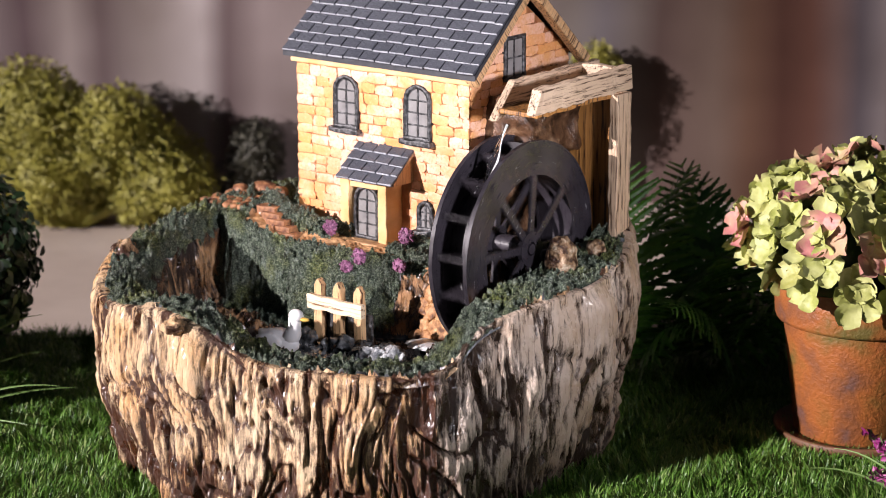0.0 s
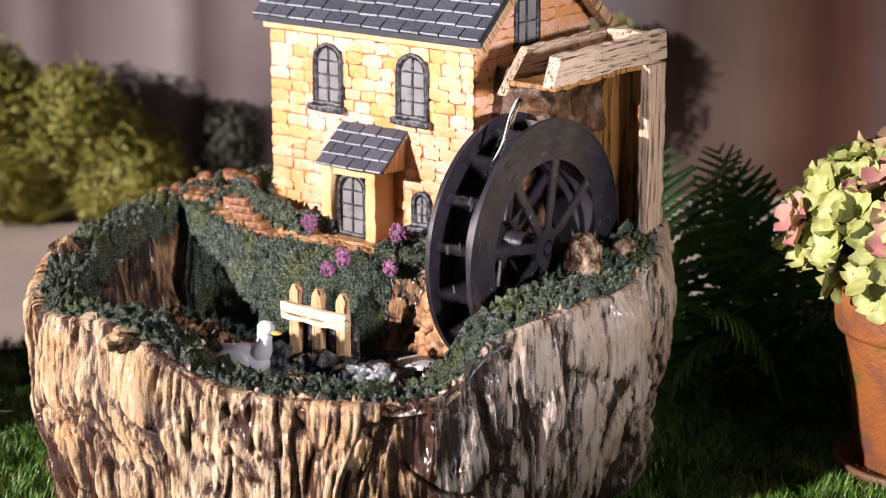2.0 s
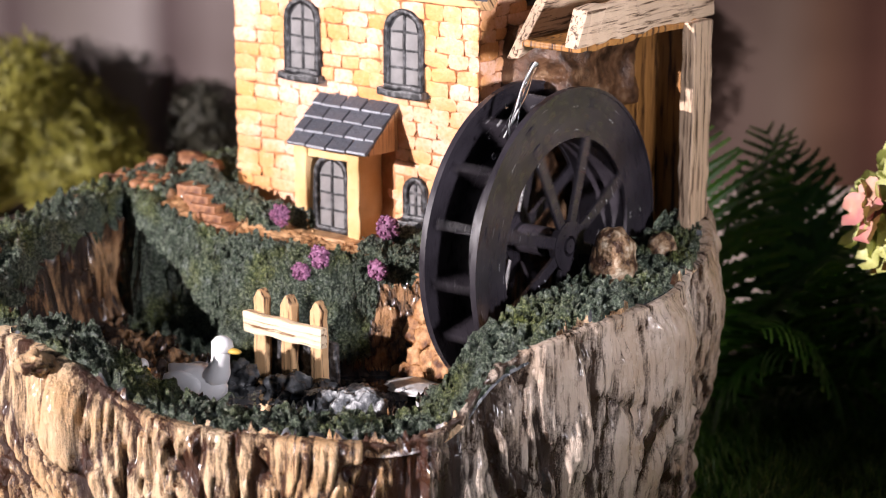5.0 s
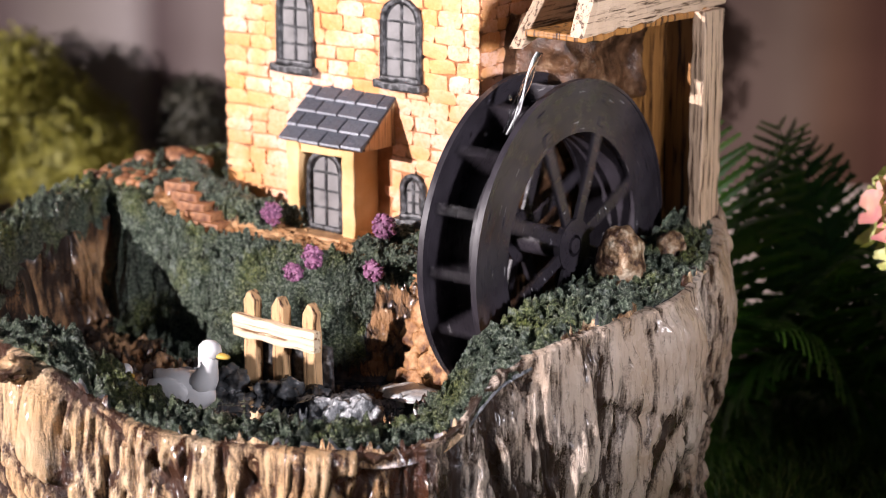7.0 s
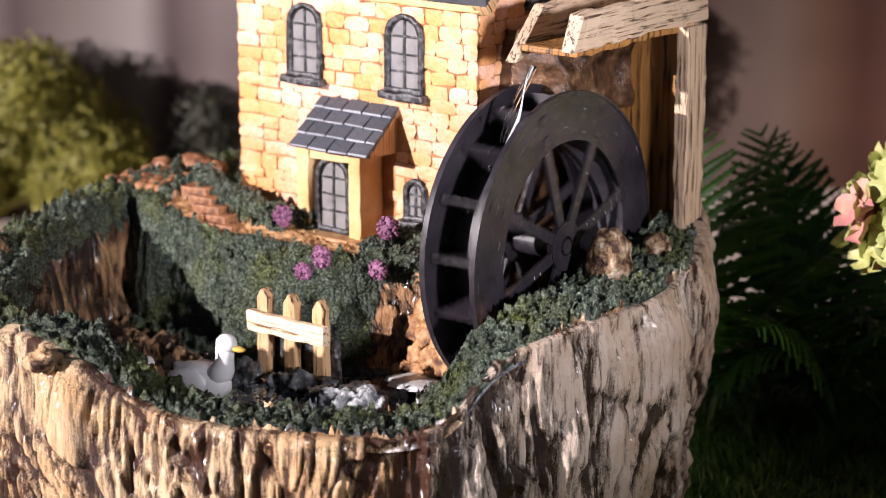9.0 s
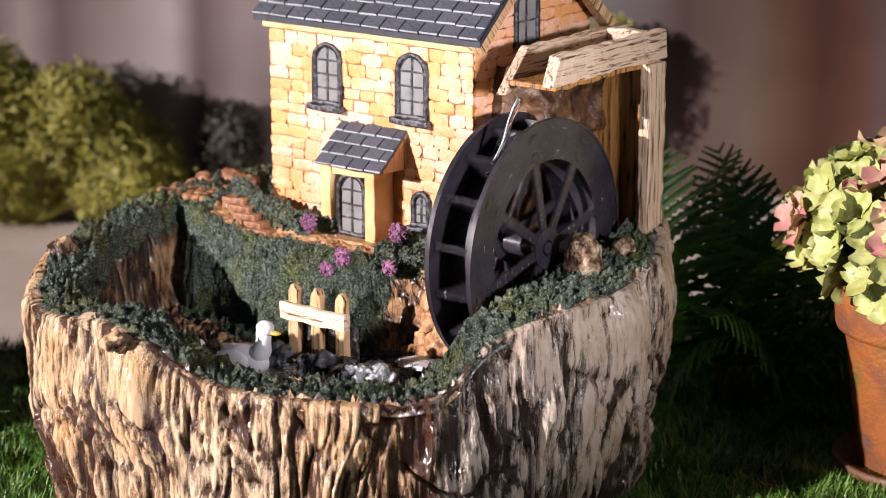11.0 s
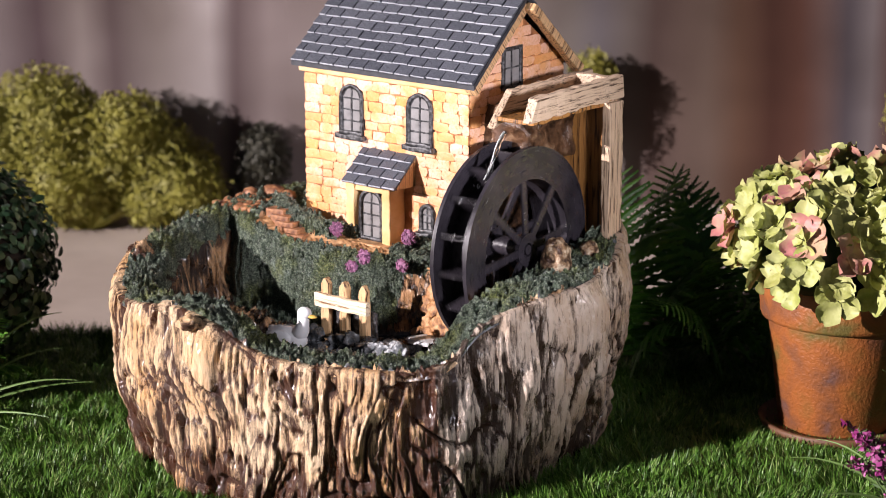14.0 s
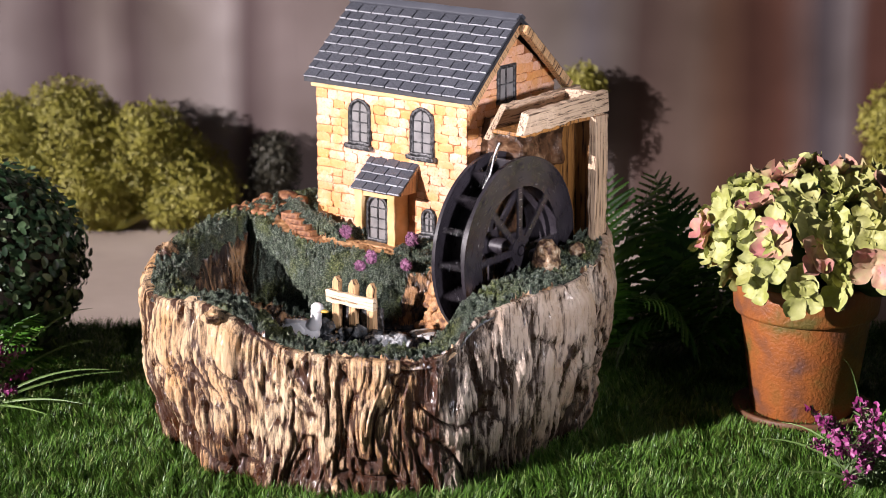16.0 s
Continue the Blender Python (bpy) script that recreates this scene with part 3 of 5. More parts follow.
def window(m, w, h, cols, rows, arched=True, sill=True, label="black arched window with grey panes", name="window"):
    """A painted window: frame, glazing bars, a pane for each light, and a sill. m places it in the fountain's space, facing -y."""
    win = new(name)
    win.parent = fountain
    win.matrix_local = m
    tagged(win, label)
    t = 0.0032
    outl = arch_outline(w, h) if arched else [(w / 2, 0), (w / 2, h), (-w / 2, h), (-w / 2, 0)]
    inner = arch_outline(w - 2 * t, h - 2 * t) if arched else [(w / 2 - t, 0), (w / 2 - t, h - 2 * t), (-w / 2 + t, h - 2 * t), (-w / 2 + t, 0)]
    inner = [(x, z + t) for x, z in inner]
    bm = bmesh.new()
    ring_frame(bm, outl, inner, -0.0035, 0.002)
    bmesh.ops.subdivide_edges(bm, edges=bm.edges[:], cuts=1)
    wobble(bm, 0.0005)
    part("window_frame", bm, FRAME, win, smooth=True)
    iw, ih = w - 2 * t, h - 2 * t
    for c in range(cols):
        for r in range(rows):
            x0, x1 = -iw / 2 + iw * c / cols, -iw / 2 + iw * (c + 1) / cols
            z0, z1 = t + ih * r / rows, t + ih * (r + 1) / rows
            pts = [(x0, z0), (x1, z0)]
            if arched and r == rows - 1:
                spring, rr = t + ih - iw / 2, iw / 2
                for k in range(7):
                    x = x1 + (x0 - x1) * k / 6
                    pts.append((x, max(z0, min(z1, spring + math.sqrt(max(rr * rr - x * x, 0))))))
            else:
                pts += [(x1, z1), (x0, z1)]
            bm = bmesh.new()
            f = bm.faces.new([bm.verts.new((x, -0.0014, z)) for x, z in pts])
            ex = bmesh.ops.extrude_face_region(bm, geom=[f])
            for v in ex["geom"]:
                if isinstance(v, bmesh.types.BMVert):
                    v.co.y += 0.0012
            bmesh.ops.recalc_face_normals(bm, faces=bm.faces)
            part("pane", bm, PANE, win)
    for c in range(1, cols):
        bm = bmesh.new()
        x = -iw / 2 + iw * c / cols
        wooden(bm, x - 0.0009, x + 0.0009, -0.0022, 0.0006, t * 0.6, h - t * 0.8, 2, n=5, amp=0.0003, bevel=0.0004)
        part("glazing_bar", bm, FRAME, win)
    for r in range(1, rows):
        bm = bmesh.new()
        z = t + ih * r / rows
        wooden(bm, -iw / 2, iw / 2, -0.0019, 0.0004, z - 0.0008, z + 0.0008, 0, n=4, amp=0.0003, bevel=0.0004, seed=r)
        part("glazing_bar", bm, FRAME, win)
    if sill:
        bm = bmesh.new()
        wooden(bm, -w / 2 - 0.0025, w / 2 + 0.0025, -0.0075, 0.001, -0.0035, 0.0015, 0, n=8, amp=0.0006)
        wooden(bm, -w / 2, w / 2, -0.0052, 0.001, 0.0010, 0.0042, 0, n=8, amp=0.0006, seed=3)
        part("window_sill", bm, FRAME, win)
    return win


FRONT = HM @ Matrix.Translation((0, 0, 0))
GABLE = HM @ Matrix.Rotation(radians(90), 4, "Z")

# openings on the front: centre along the front, width, sill height, head height
WIN_L, WIN_R, WIN_S = (-0.1295, 0.0272, 0.2560, 0.3030), (-0.0520, 0.0285, 0.2550, 0.3035), (-0.0440, 0.0170, 0.1775, 0.2045)


def front_blocked(a, b):
    if any(arch_blocked(c, w - 0.002, z0, z1)(a, b) for c, w, z0, z1 in (WIN_L, WIN_R, WIN_S)):
        return True
    return -0.120 < a < -0.060 and b < 0.226


bm = bmesh.new()
box(bm, -HL, 0, 0.0, 0.004, ZB, ZE)
front_wall = part("front_wall", bm, MORTAR, fountain, "sunlit yellow stone front wall", m=HM)
bm = bmesh.new()
box(bm, -HL, -HL + 0.004, 0.004, HD, ZB, ZE)
box(bm, -HL + 0.004, -0.004, HD - 0.004, HD, ZB, ZE)
part("rear_wall", bm, RENDERED, fountain, m=HM)
bm = bmesh.new()
pts = [(-0.004, 0.004, ZB), (-0.004, HD, ZB), (-0.004, HD, ZE), (-0.004, HD / 2, ZP - 0.012), (-0.004, 0.004, ZE)]
f = bm.faces.new([bm.verts.new(p) for p in pts])
ex = bmesh.ops.extrude_face_region(bm, geom=[f])
for v in ex["geom"]:
    if isinstance(v, bmesh.types.BMVert):
        v.co.x += 0.004
bmesh.ops.recalc_face_normals(bm, faces=bm.faces)
gable_wall = part("gable_wall", bm, MORTAR, fountain, "orange stone gable wall beside the wheel", m=HM)
WIN_G = (0.0615, 0.0300, 0.3045, 0.3420)


def gable_top(b):
    if b < ZE:
        return 0.0, HD
    k = (b - ZE) / (ZP - 0.012 - ZE)
    return HD / 2 * k, HD - HD / 2 * k


IDENT = Matrix.Identity(4)
lay_stones(front_wall, IDENT, -HL, 0.0008, ZB + 0.004, ZE, front_blocked, seed=4)
lay_stones(gable_wall, Matrix.Rotation(radians(90), 4, "Z"), 0.001, HD, 0.215, ZP - 0.013, lambda a, b: abs(a - WIN_G[0]) < WIN_G[1] / 2 - 0.001 and WIN_G[2] < b < WIN_G[3], gable_top, seed=9)
for c, w, z0, z1 in (WIN_L, WIN_R):
    window(HM @ pose(c, 0, z0), w, z1 - z0, 2, 4)
window(HM @ pose(WIN_S[0], 0, WIN_S[2]), WIN_S[1], WIN_S[3] - WIN_S[2], 2, 3, label="small black arched window at the foot of the wall")
window(GABLE @ pose(WIN_G[0], 0, WIN_G[2]), WIN_G[1], WIN_G[3] - WIN_G[2], 2, 2, arched=False, sill=False, label="square black gable window")


# roofs
def tile_mesh(seed):
    g = random.Random(seed)
    bm = bmesh.new()
    j = lambda k=0.02: g.uniform(-k, k)
    top = [(-0.48, 0.0), (0.48, 0.0), (0.48 + j(), 1.0), (-0.48 + j(), 1.0)]
    lo = [bm.verts.new((x, y, 0.0)) for x, y in top]
    hi = [bm.verts.new((x, y + (0.03 + j(0.02) if y == 0 else 0), 1.0 if y == 0 else 0.4)) for x, y in top]
    lip = [bm.verts.new((top[i][0], -0.02, 0.55)) for i in (0, 1)]
    bm.faces.new((hi[0], hi[1], hi[2], hi[3]))
    e1 = bm.faces.new((lip[0], lip[1], hi[1], hi[0]))
    e2 = bm.faces.new((lo[0], lo[1], lip[1], lip[0]))
    bm.faces.new((lo[1], lo[2], hi[2], hi[1], lip[1]))
    bm.faces.new((lo[3], lo[0], lip[0], hi[0], hi[3]))
    e1.material_index = 1
    me = bpy.data.meshes.new("tile")
    bm.to_mesh(me)
    bm.free()
    me.materials.append(SLATE)
    me.materials.append(SLATE_EDGE)
    return me


TILES = [tile_mesh(i) for i in range(6)]


def tile_slope(parent, base, width, length, cols, rows, seed=0):
    """Tiles in staggered courses; base maps x across, y up the slope, z out of it."""
    g = random.Random(seed)
    cw, rh = width / cols, length / rows
    for r in range(rows):
        off = 0.5 * (r % 2)
        for c in range(-1, cols + 1):
            x0, x1 = max((c + off) * cw, 0), min((c + 1 + off) * cw, width)
            if x1 - x0 < 0.2 * cw:
                continue
            m = base @ Matrix.LocRotScale(((x0 + x1) / 2, r * rh - 0.0006 + g.uniform(-0.0004, 0.0004), 0.0004), Euler((radians(-1.0), 0, radians(g.uniform(-1.2, 1.2)))), (x1 - x0 - 0.0007, rh * 1.12, g.uniform(0.0021, 0.0029)))
            shared("tile", g.choice(TILES), parent, m)


def build_roof():
    over, side = 0.0065, 0.0105
    slope = math.atan2(ZP - ZE, HD / 2)
    length = (HD / 2 + over) / math.cos(slope)
    bm = bmesh.new()
    e = 0.0045
    x0, x1 = -HL - side, side
    prof = [(-over, ZE - over * math.tan(slope)), (HD / 2, ZP), (HD + over, ZE - over * math.tan(slope))]
    out = [(y, z + e) for y, z in prof]
    vs = [[bm.verts.new((x, y, z)) for y, z in prof + out[::-1]] for x in (x0, x1)]
    n = 6
    for i in range(n):
        k = (i + 1) % n
        bm.faces.new((vs[0][i], vs[0][k], vs[1][k], vs[1][i]))
    bm.faces.new(vs[0])
    bm.faces.new(vs[1][::-1])
    bmesh.ops.recalc_face_normals(bm, faces=bm.faces)
    roof = part("roof", bm, SLATE_BED, fountain, "dark grey slate roof", m=HM)
    base = Matrix.Translation((x0, -over, ZE - over * math.tan(slope) + e)) @ Matrix.Rotation(slope, 4, "X")
    tile_slope(roof, base, x1 - x0, length - 0.006, 12, 9, 2)
    back = Matrix.Translation((x1, HD + over, ZE - over * math.tan(slope) + e)) @ Matrix.Rotation(math.pi, 4, "Z") @ Matrix.Rotation(slope, 4, "X")
    tile_slope(roof, back, x1 - x0, length - 0.006, 12, 9, 3)
    bm = bmesh.new()
    wooden(bm, x0 - 0.0005, x1 + 0.0005, -0.0075, 0.0, -0.001, 0.0028, 0, n=20, amp=0.0004, m=Matrix.Translation((0, HD / 2 - 0.0005, ZP + e + 0.0016)) @ Matrix.Rotation(slope, 4, "X"))
    wooden(bm, x0 - 0.0005, x1 + 0.0005, 0.0, 0.0075, -0.001, 0.0028, 0, n=20, amp=0.0004, m=Matrix.Translation((0, HD / 2 + 0.0005, ZP + e + 0.0016)) @ Matrix.Rotation(-slope, 4, "X"))
    part("ridge_cap", bm, SLATE, roof)
    # fascia under the eaves and barge boards at the gable
    bm = bmesh.new()
    wooden(bm, -HL - 0.004, 0.004, -0.0040, 0.0, ZE - 0.0105, ZE - 0.0055, 0, n=16, amp=0.0004)
    part("eaves_board", bm, RENDERED, fountain, "cream eaves board", m=HM)
    for sgn in (0, 1):
        bm = bmesh.new()
        wooden(bm, 0, length - 0.002, 0.0, 0.0095, -0.0085, -0.0005, 0, n=12, amp=0.0005)
        m = Matrix.Translation((0.0, -over, ZE - over * math.tan(slope))) @ Matrix.Rotation(slope, 4, "X") @ Matrix.Rotation(math.pi / 2, 4, "Z") if not sgn else \
            Matrix.Translation((0.0095, HD + over, ZE - over * math.tan(slope))) @ Matrix.Rotation(-slope, 4, "X") @ Matrix.Rotation(-math.pi / 2, 4, "Z")
        if not sgn:
            m = m @ Matrix.Translation((0, -0.0095, 0))
        else:
            m = m @ Matrix.Translation((0, -0.0095 + 0.0095, 0)) @ Matrix.Translation((0, 0, 0))
        part("barge_board", bm, PICKET, fountain, "orange-brown barge board", m=HM @ m)


build_roof()


def build_porch():
    x0, x1, depth = -0.1205, -0.0705, 0.022
    zb, ze = 0.160, 0.222
    porch = tagged(new("porch"), "ochre porch with slate lean-to roof and glazed door")
    porch.parent = fountain
    porch.matrix_local = HM
    for xa in (x0, x1 - 0.009):
        bm = bmesh.new()
        wooden(bm, xa, xa + 0.009 + 0.0, -depth, 0.0, zb, ze, 2, n=10, amp=0.0007)
        part("pillar", bm, RENDERED, porch)
    bm = bmesh.new()
    wooden(bm, x0 + 0.009, x1 - 0.009, -depth + 0.001, -0.001, ze - 0.010, ze, 0, n=6, amp=0.0005)
    part("lintel", bm, RENDERED, porch)
    bm = bmesh.new()
    wooden(bm, x0 - 0.003, x1 + 0.003, -depth - 0.008, 0.004, zb + 0.002, zb + 0.0065, 0, n=8, amp=0.0009)
    part("doorstep", bm, EARTH, porch)
    slope = math.atan2(0.0265, depth + 0.010)
    bm = bmesh.new()
    y0, z0 = -depth - 0.008, ze - 0.002
    prof = [(y0, z0), (0.0005, z0 + (0.0005 - y0) * math.tan(slope)), (0.0005, z0 - 0.001)]
    vs = [[bm.verts.new((x, y, z)) for y, z in prof] for x in (x0 + 0.004, x1 + 0.0130)]
    for i in range(3):
        bm.faces.new((vs[0][i], vs[0][(i + 1) % 3], vs[1][(i + 1) % 3], vs[1][i]))
    bm.faces.new(vs[0])
    bm.faces.new(vs[1])
    bmesh.ops.recalc_face_normals(bm, faces=bm.faces)
    canopy = part("canopy", bm, PICKET, porch)
    base = Matrix.Translation((x0 + 0.003, y0 - 0.001, z0 + 0.0004)) @ Matrix.Rotation(slope, 4, "X")
    tile_slope(canopy, base, x1 - x0 + 0.011, (depth + 0.010) / math.cos(slope), 4, 4, 6)
    window(HM @ pose((x0 + x1) / 2, -0.0150, zb + 0.0065), 0.0270, 0.0475, 2, 4, sill=False, label="grey glazed arched door", name="door")


build_porch()


# trough, posts and the masonry behind the wheel
def build_trough():
    tr = tagged(new("trough"), "weathered wooden water trough with open mouth")
    tr.parent = fountain
    tr.matrix_local = HM @ pose(0, 0, 0.004)
    bm = bmesh.new()
    ids = wooden(bm, 0.084, 0.092, -0.039, 0.106, 0.2965, 0.3165, 1, n=26, amp=0.0012)
    for v in ids:
        if v.co.y < -0.02:
            v.co.y += max(0, (v.co.z - 0.293)) * 0.45
    part("outer_board", bm, WOOD_LONG, tr, "grey-brown grained board")
    bm = bmesh.new()
    ids = wooden(bm, 0.038, 0.045, -0.026, 0.128, 0.283, 0.3130, 1, n=26, amp=0.0012)
    for v in ids:
        if v.co.y < 0.012:
            v.co.y += max(0, (v.co.z - 0.285)) * 1.0
        if v.co.z < 0.290:
            v.co.z += 0.008 * min(1, max(0, (v.co.y + 0.026) / 0.03))
    part("inner_board", bm, WOOD_LONG, tr)
    bm = bmesh.new()
    wooden(bm, 0.045, 0.084, -0.022, 0.106, 0.2905, 0.2945, 1, n=20, amp=0.0009)
    part("trough_floor", bm, WOOD_WARM, tr)
    bm = bmesh.new()
    wooden(bm, 0.045, 0.084, 0.098, 0.106, 0.293, 0.314, 0, n=5, amp=0.0009)
    part("end_board", bm, WOOD_LONG, tr)
    bm = bmesh.new()
    wooden(bm, 0.083, 0.0915, 0.084, 0.1055, 0.165, 0.294, 2, n=24, amp=0.0006)
    part("post", bm, WOOD, tr, "pale grained upright post")
    bm = bmesh.new()
    wooden(bm, 0.0, 0.083, 0.0985, 0.1055, 0.150, 0.288, 2, n=10, amp=0.001)
    part("back_panel", bm, WOOD_WARM, tr, "orange-brown wooden back panel")
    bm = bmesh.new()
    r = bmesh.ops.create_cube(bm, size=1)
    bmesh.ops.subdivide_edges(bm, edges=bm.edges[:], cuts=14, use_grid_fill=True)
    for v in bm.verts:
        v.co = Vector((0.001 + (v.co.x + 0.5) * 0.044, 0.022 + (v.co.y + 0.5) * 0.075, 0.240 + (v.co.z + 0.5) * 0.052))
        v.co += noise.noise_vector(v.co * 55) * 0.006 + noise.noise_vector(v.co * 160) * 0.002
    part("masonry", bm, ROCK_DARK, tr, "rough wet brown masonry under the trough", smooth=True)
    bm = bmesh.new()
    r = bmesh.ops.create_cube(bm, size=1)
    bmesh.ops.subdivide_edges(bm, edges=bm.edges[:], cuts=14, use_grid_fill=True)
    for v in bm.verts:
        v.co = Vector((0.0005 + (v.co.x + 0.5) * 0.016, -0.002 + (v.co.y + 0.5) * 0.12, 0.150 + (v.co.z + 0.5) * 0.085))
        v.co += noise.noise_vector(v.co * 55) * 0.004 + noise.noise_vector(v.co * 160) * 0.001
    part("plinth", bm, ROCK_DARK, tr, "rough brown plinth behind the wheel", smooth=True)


build_trough()

# water wheel: turns about its x axis
WHEEL_AT = Vector((0.045, 0.0, 0.180))
wheel = tagged(new("water_wheel"), "black plastic water wheel with eight spokes and paddles")
wheel.parent = fountain


def disc_ring(bm, r0, r1, x0, x1, n=96):
    loops = []
    for r, x in ((r1, x0), (r1, x1), (r0, x1), (r0, x0)):
        loops.append([bm.verts.new((x, r * math.cos(2 * math.pi * k / n), r * math.sin(2 * math.pi * k / n))) for k in range(n)])
    for a in range(4):
        p, q = loops[a], loops[(a + 1) % 4]
        for k in range(n):
            bm.faces.new((p[k], p[(k + 1) % n], q[(k + 1) % n], q[k]))
    bmesh.ops.recalc_face_normals(bm, faces=bm.faces)


def build_wheel():
    R, RI = 0.0895, 0.0615
    for side in (-1, 1):
        bm = bmesh.new()
        disc_ring(bm, RI, R, side * 0.017 - 0.0011, side * 0.017 + 0.0011)
        disc_ring(bm, R - 0.0012, R + 0.0004, side * 0.017 - 0.0018, side * 0.017 + 0.0018)
        part("rim", bm, WHEEL, wheel)
        for k in range(8):
            bm = bmesh.new()
            wooden(bm, side * 0.017 - 0.0013, side * 0.017 + 0.0013, -0.0034, 0.0034, 0.012, RI + 0.001, 2, n=3, amp=0.0001, bevel=0.0006)
            wooden(bm, side * 0.017 + side * 0.0012 - 0.0007, side * 0.017 + side * 0.0012 + 0.0007, -0.003, 0.003, RI + 0.004, RI + 0.0095, 2, n=2, amp=0.0001, bevel=0.0005)
            wooden(bm, side * 0.017 + side * 0.0012 - 0.0007, side * 0.017 + side * 0.0012 + 0.0007, -0.003, 0.003, RI + 0.017, RI + 0.0225, 2, n=2, amp=0.0001, bevel=0.0005)
            part("spoke", bm, WHEEL, wheel, m=Matrix.Rotation(2 * math.pi * k / 8, 4, "X"))
    for k in range(16):
        bm = bmesh.new()
        wooden(bm, -0.0165, 0.0165, -0.0006, 0.0006, RI + 0.004, R - 0.004, 0, n=3, amp=0.0002, bevel=0.0003)
        part("paddle", bm, WHEEL, wheel, m=Matrix.Rotation(2 * math.pi * k / 16, 4, "X"))
    bm = bmesh.new()
    disc_ring(bm, RI + 0.0005, RI + 0.0020, -0.0158, 0.0158)
    part("drum", bm, WHEEL, wheel, "black sole plate between the rims")
    bm = bmesh.new()
    disc_ring(bm, 0.006, 0.0145, -0.0190, -0.0150, 40)
    disc_ring(bm, 0.006, 0.0145, 0.0150, 0.0190, 40)
    disc_ring(bm, 0.004, 0.0085, -0.0150, 0.0150, 40)
    part("hub", bm, WHEEL, wheel)
    bm = bmesh.new()
    disc_ring(bm, 0.0005, 0.0042, -0.044, 0.0195, 24)
    part("axle", bm, WHEEL, wheel)
    # drops on the wet wheel, opaque white: their glints put into the colour
    g = random.Random(3)
    bm = bmesh.new()
    for i in range(60):
        a, side = g.uniform(0, 2 * math.pi), g.choice((1, 1, 1, -1))
        r = g.choice((g.uniform(RI, R), g.uniform(0.02, R)))
        s = g.uniform(0.0003, 0.0006)
        if r < RI:
            a = round(a / (math.pi / 4)) * math.pi / 4 + g.uniform(-0.0025, 0.0025) / r
        lump(bm, (side * 0.0185, -r * math.sin(a), r * math.cos(a)), (s * 0.6, s, s), i, 1, 0.1)
    for i in range(70):
        a = 2 * math.pi * g.randrange(16) / 16
        r, x, s = g.uniform(RI + 0.006, R - 0.004), g.uniform(-0.014, 0.014), g.uniform(0.0005, 0.0011)
        lump(bm, (x, -r * math.sin(a) + g.choice((-1, 1)) * 0.001 * math.cos(a), r * math.cos(a)), (s, s, s), i, 1, 0.1)
    tagged(part("glint_drops", bm, FOAM, wheel, smooth=True), kind="stuff")


build_wheel()

# ---- the ground and what stands round the fountain ----


def make_leafy(name, stops, rough=0.5, trans=0.25, per="island"):
    m, nt, b = material(name, rough)
    nt.links.new(ramp(nt, island(nt) if per == "island" else rand_of(nt), stops), b.inputs["Base Color"])
    b.inputs["Subsurface Weight"].default_value = 0.0
    return m


TURF = make_leafy("turf_blade", ((0.0, (0.035, 0.10, 0.010)), (0.5, (0.080, 0.19, 0.020)), (0.85, (0.14, 0.27, 0.040)), (1.0, (0.34, 0.42, 0.16))), 0.42)
TURF_BASE = simple("turf_base", ((0.3, (0.006, 0.018, 0.004)), (0.7, (0.016, 0.042, 0.009))), 200, 0.8)
PAVING = simple("paving", ((0.3, (0.42, 0.34, 0.28)), (0.7, (0.54, 0.45, 0.38))), 7, 0.8, 0.2, 200)

bm = bmesh.new()
bmesh.ops.create_grid(bm, x_segments=2, y_segments=2, size=60)
tagged(part("ground", bm, PAVING, m=pose(0, 40, -0.012)), "dusty pale paving behind the lawn", "ground", kind="structure")
bm = bmesh.new()
box(bm, -1.4, 1.4, -1.6, 1.154, -0.010, 0.0, 0.002)
tagged(part("lawn", bm, TURF_BASE), "dark green artificial turf mat", "lawn", kind="structure")


def blades(name, n, area, length, width, mat, keep, seed=0, lean=0.75, label=""):
    g = np.random.default_rng(seed)
    x0, x1, y0, y1 = area
    x, y = g.uniform(x0, x1, n), g.uniform(y0, y1, n)
    ok = keep(x, y)
    x, y = x[ok], y[ok]
    n = len(x)
    P = np.stack([x, y, 0 * x], -1)
    az = 2.2 * field(P * 22) * math.pi + g.normal(0, 0.9, n)
    L = length * g.uniform(0.6, 1.25, n)
    le = lean * g.uniform(0.35, 1.3, n)
    dx, dy = np.cos(az), np.sin(az)
    px, py = -dy, dx
    w = width * g.uniform(0.7, 1.2, n) / 2
    V = np.zeros((n, 5, 3))
    for k, (s, ww) in enumerate(((0.0, 1.0), (0.55, 0.8))):
        off = L * s * np.sin(le * s)
        h = L * s * np.cos(le * s)
        for j, sg in enumerate((-1, 1)):
            V[:, 2 * k + j] = np.stack([x + dx * off + sg * px * w * ww, y + dy * off + sg * py * w * ww, h], -1)
    V[:, 4] = np.stack([x + dx * L * np.sin(le), y + dy * L * np.sin(le), L * np.cos(le)], -1)
    b = np.arange(n) * 5
    me = bpy.data.meshes.new(name)
    quads = np.stack([b, b + 1, b + 3, b + 2], -1)
    tris = np.stack([b + 2, b + 3, b + 4], -1)
    me.from_pydata(V.reshape(-1, 3).tolist(), [], quads.tolist() + tris.tolist())
    me.materials.append(mat)
    return tagged(new(name, me), label, "grass", kind="stuff")


def outside_stump(x, y):
    a = np.degrees(np.arctan2(y - O.y, x - O.x))
    return np.hypot(x - O.x, y - O.y) > rim_of(a)[0] * 0.93


blades("turf", 170000, (-0.60, 0.62, 0.56, 1.152), 0.0145, 0.0013, TURF, outside_stump, 3, label="short green artificial turf, combed in tufts")

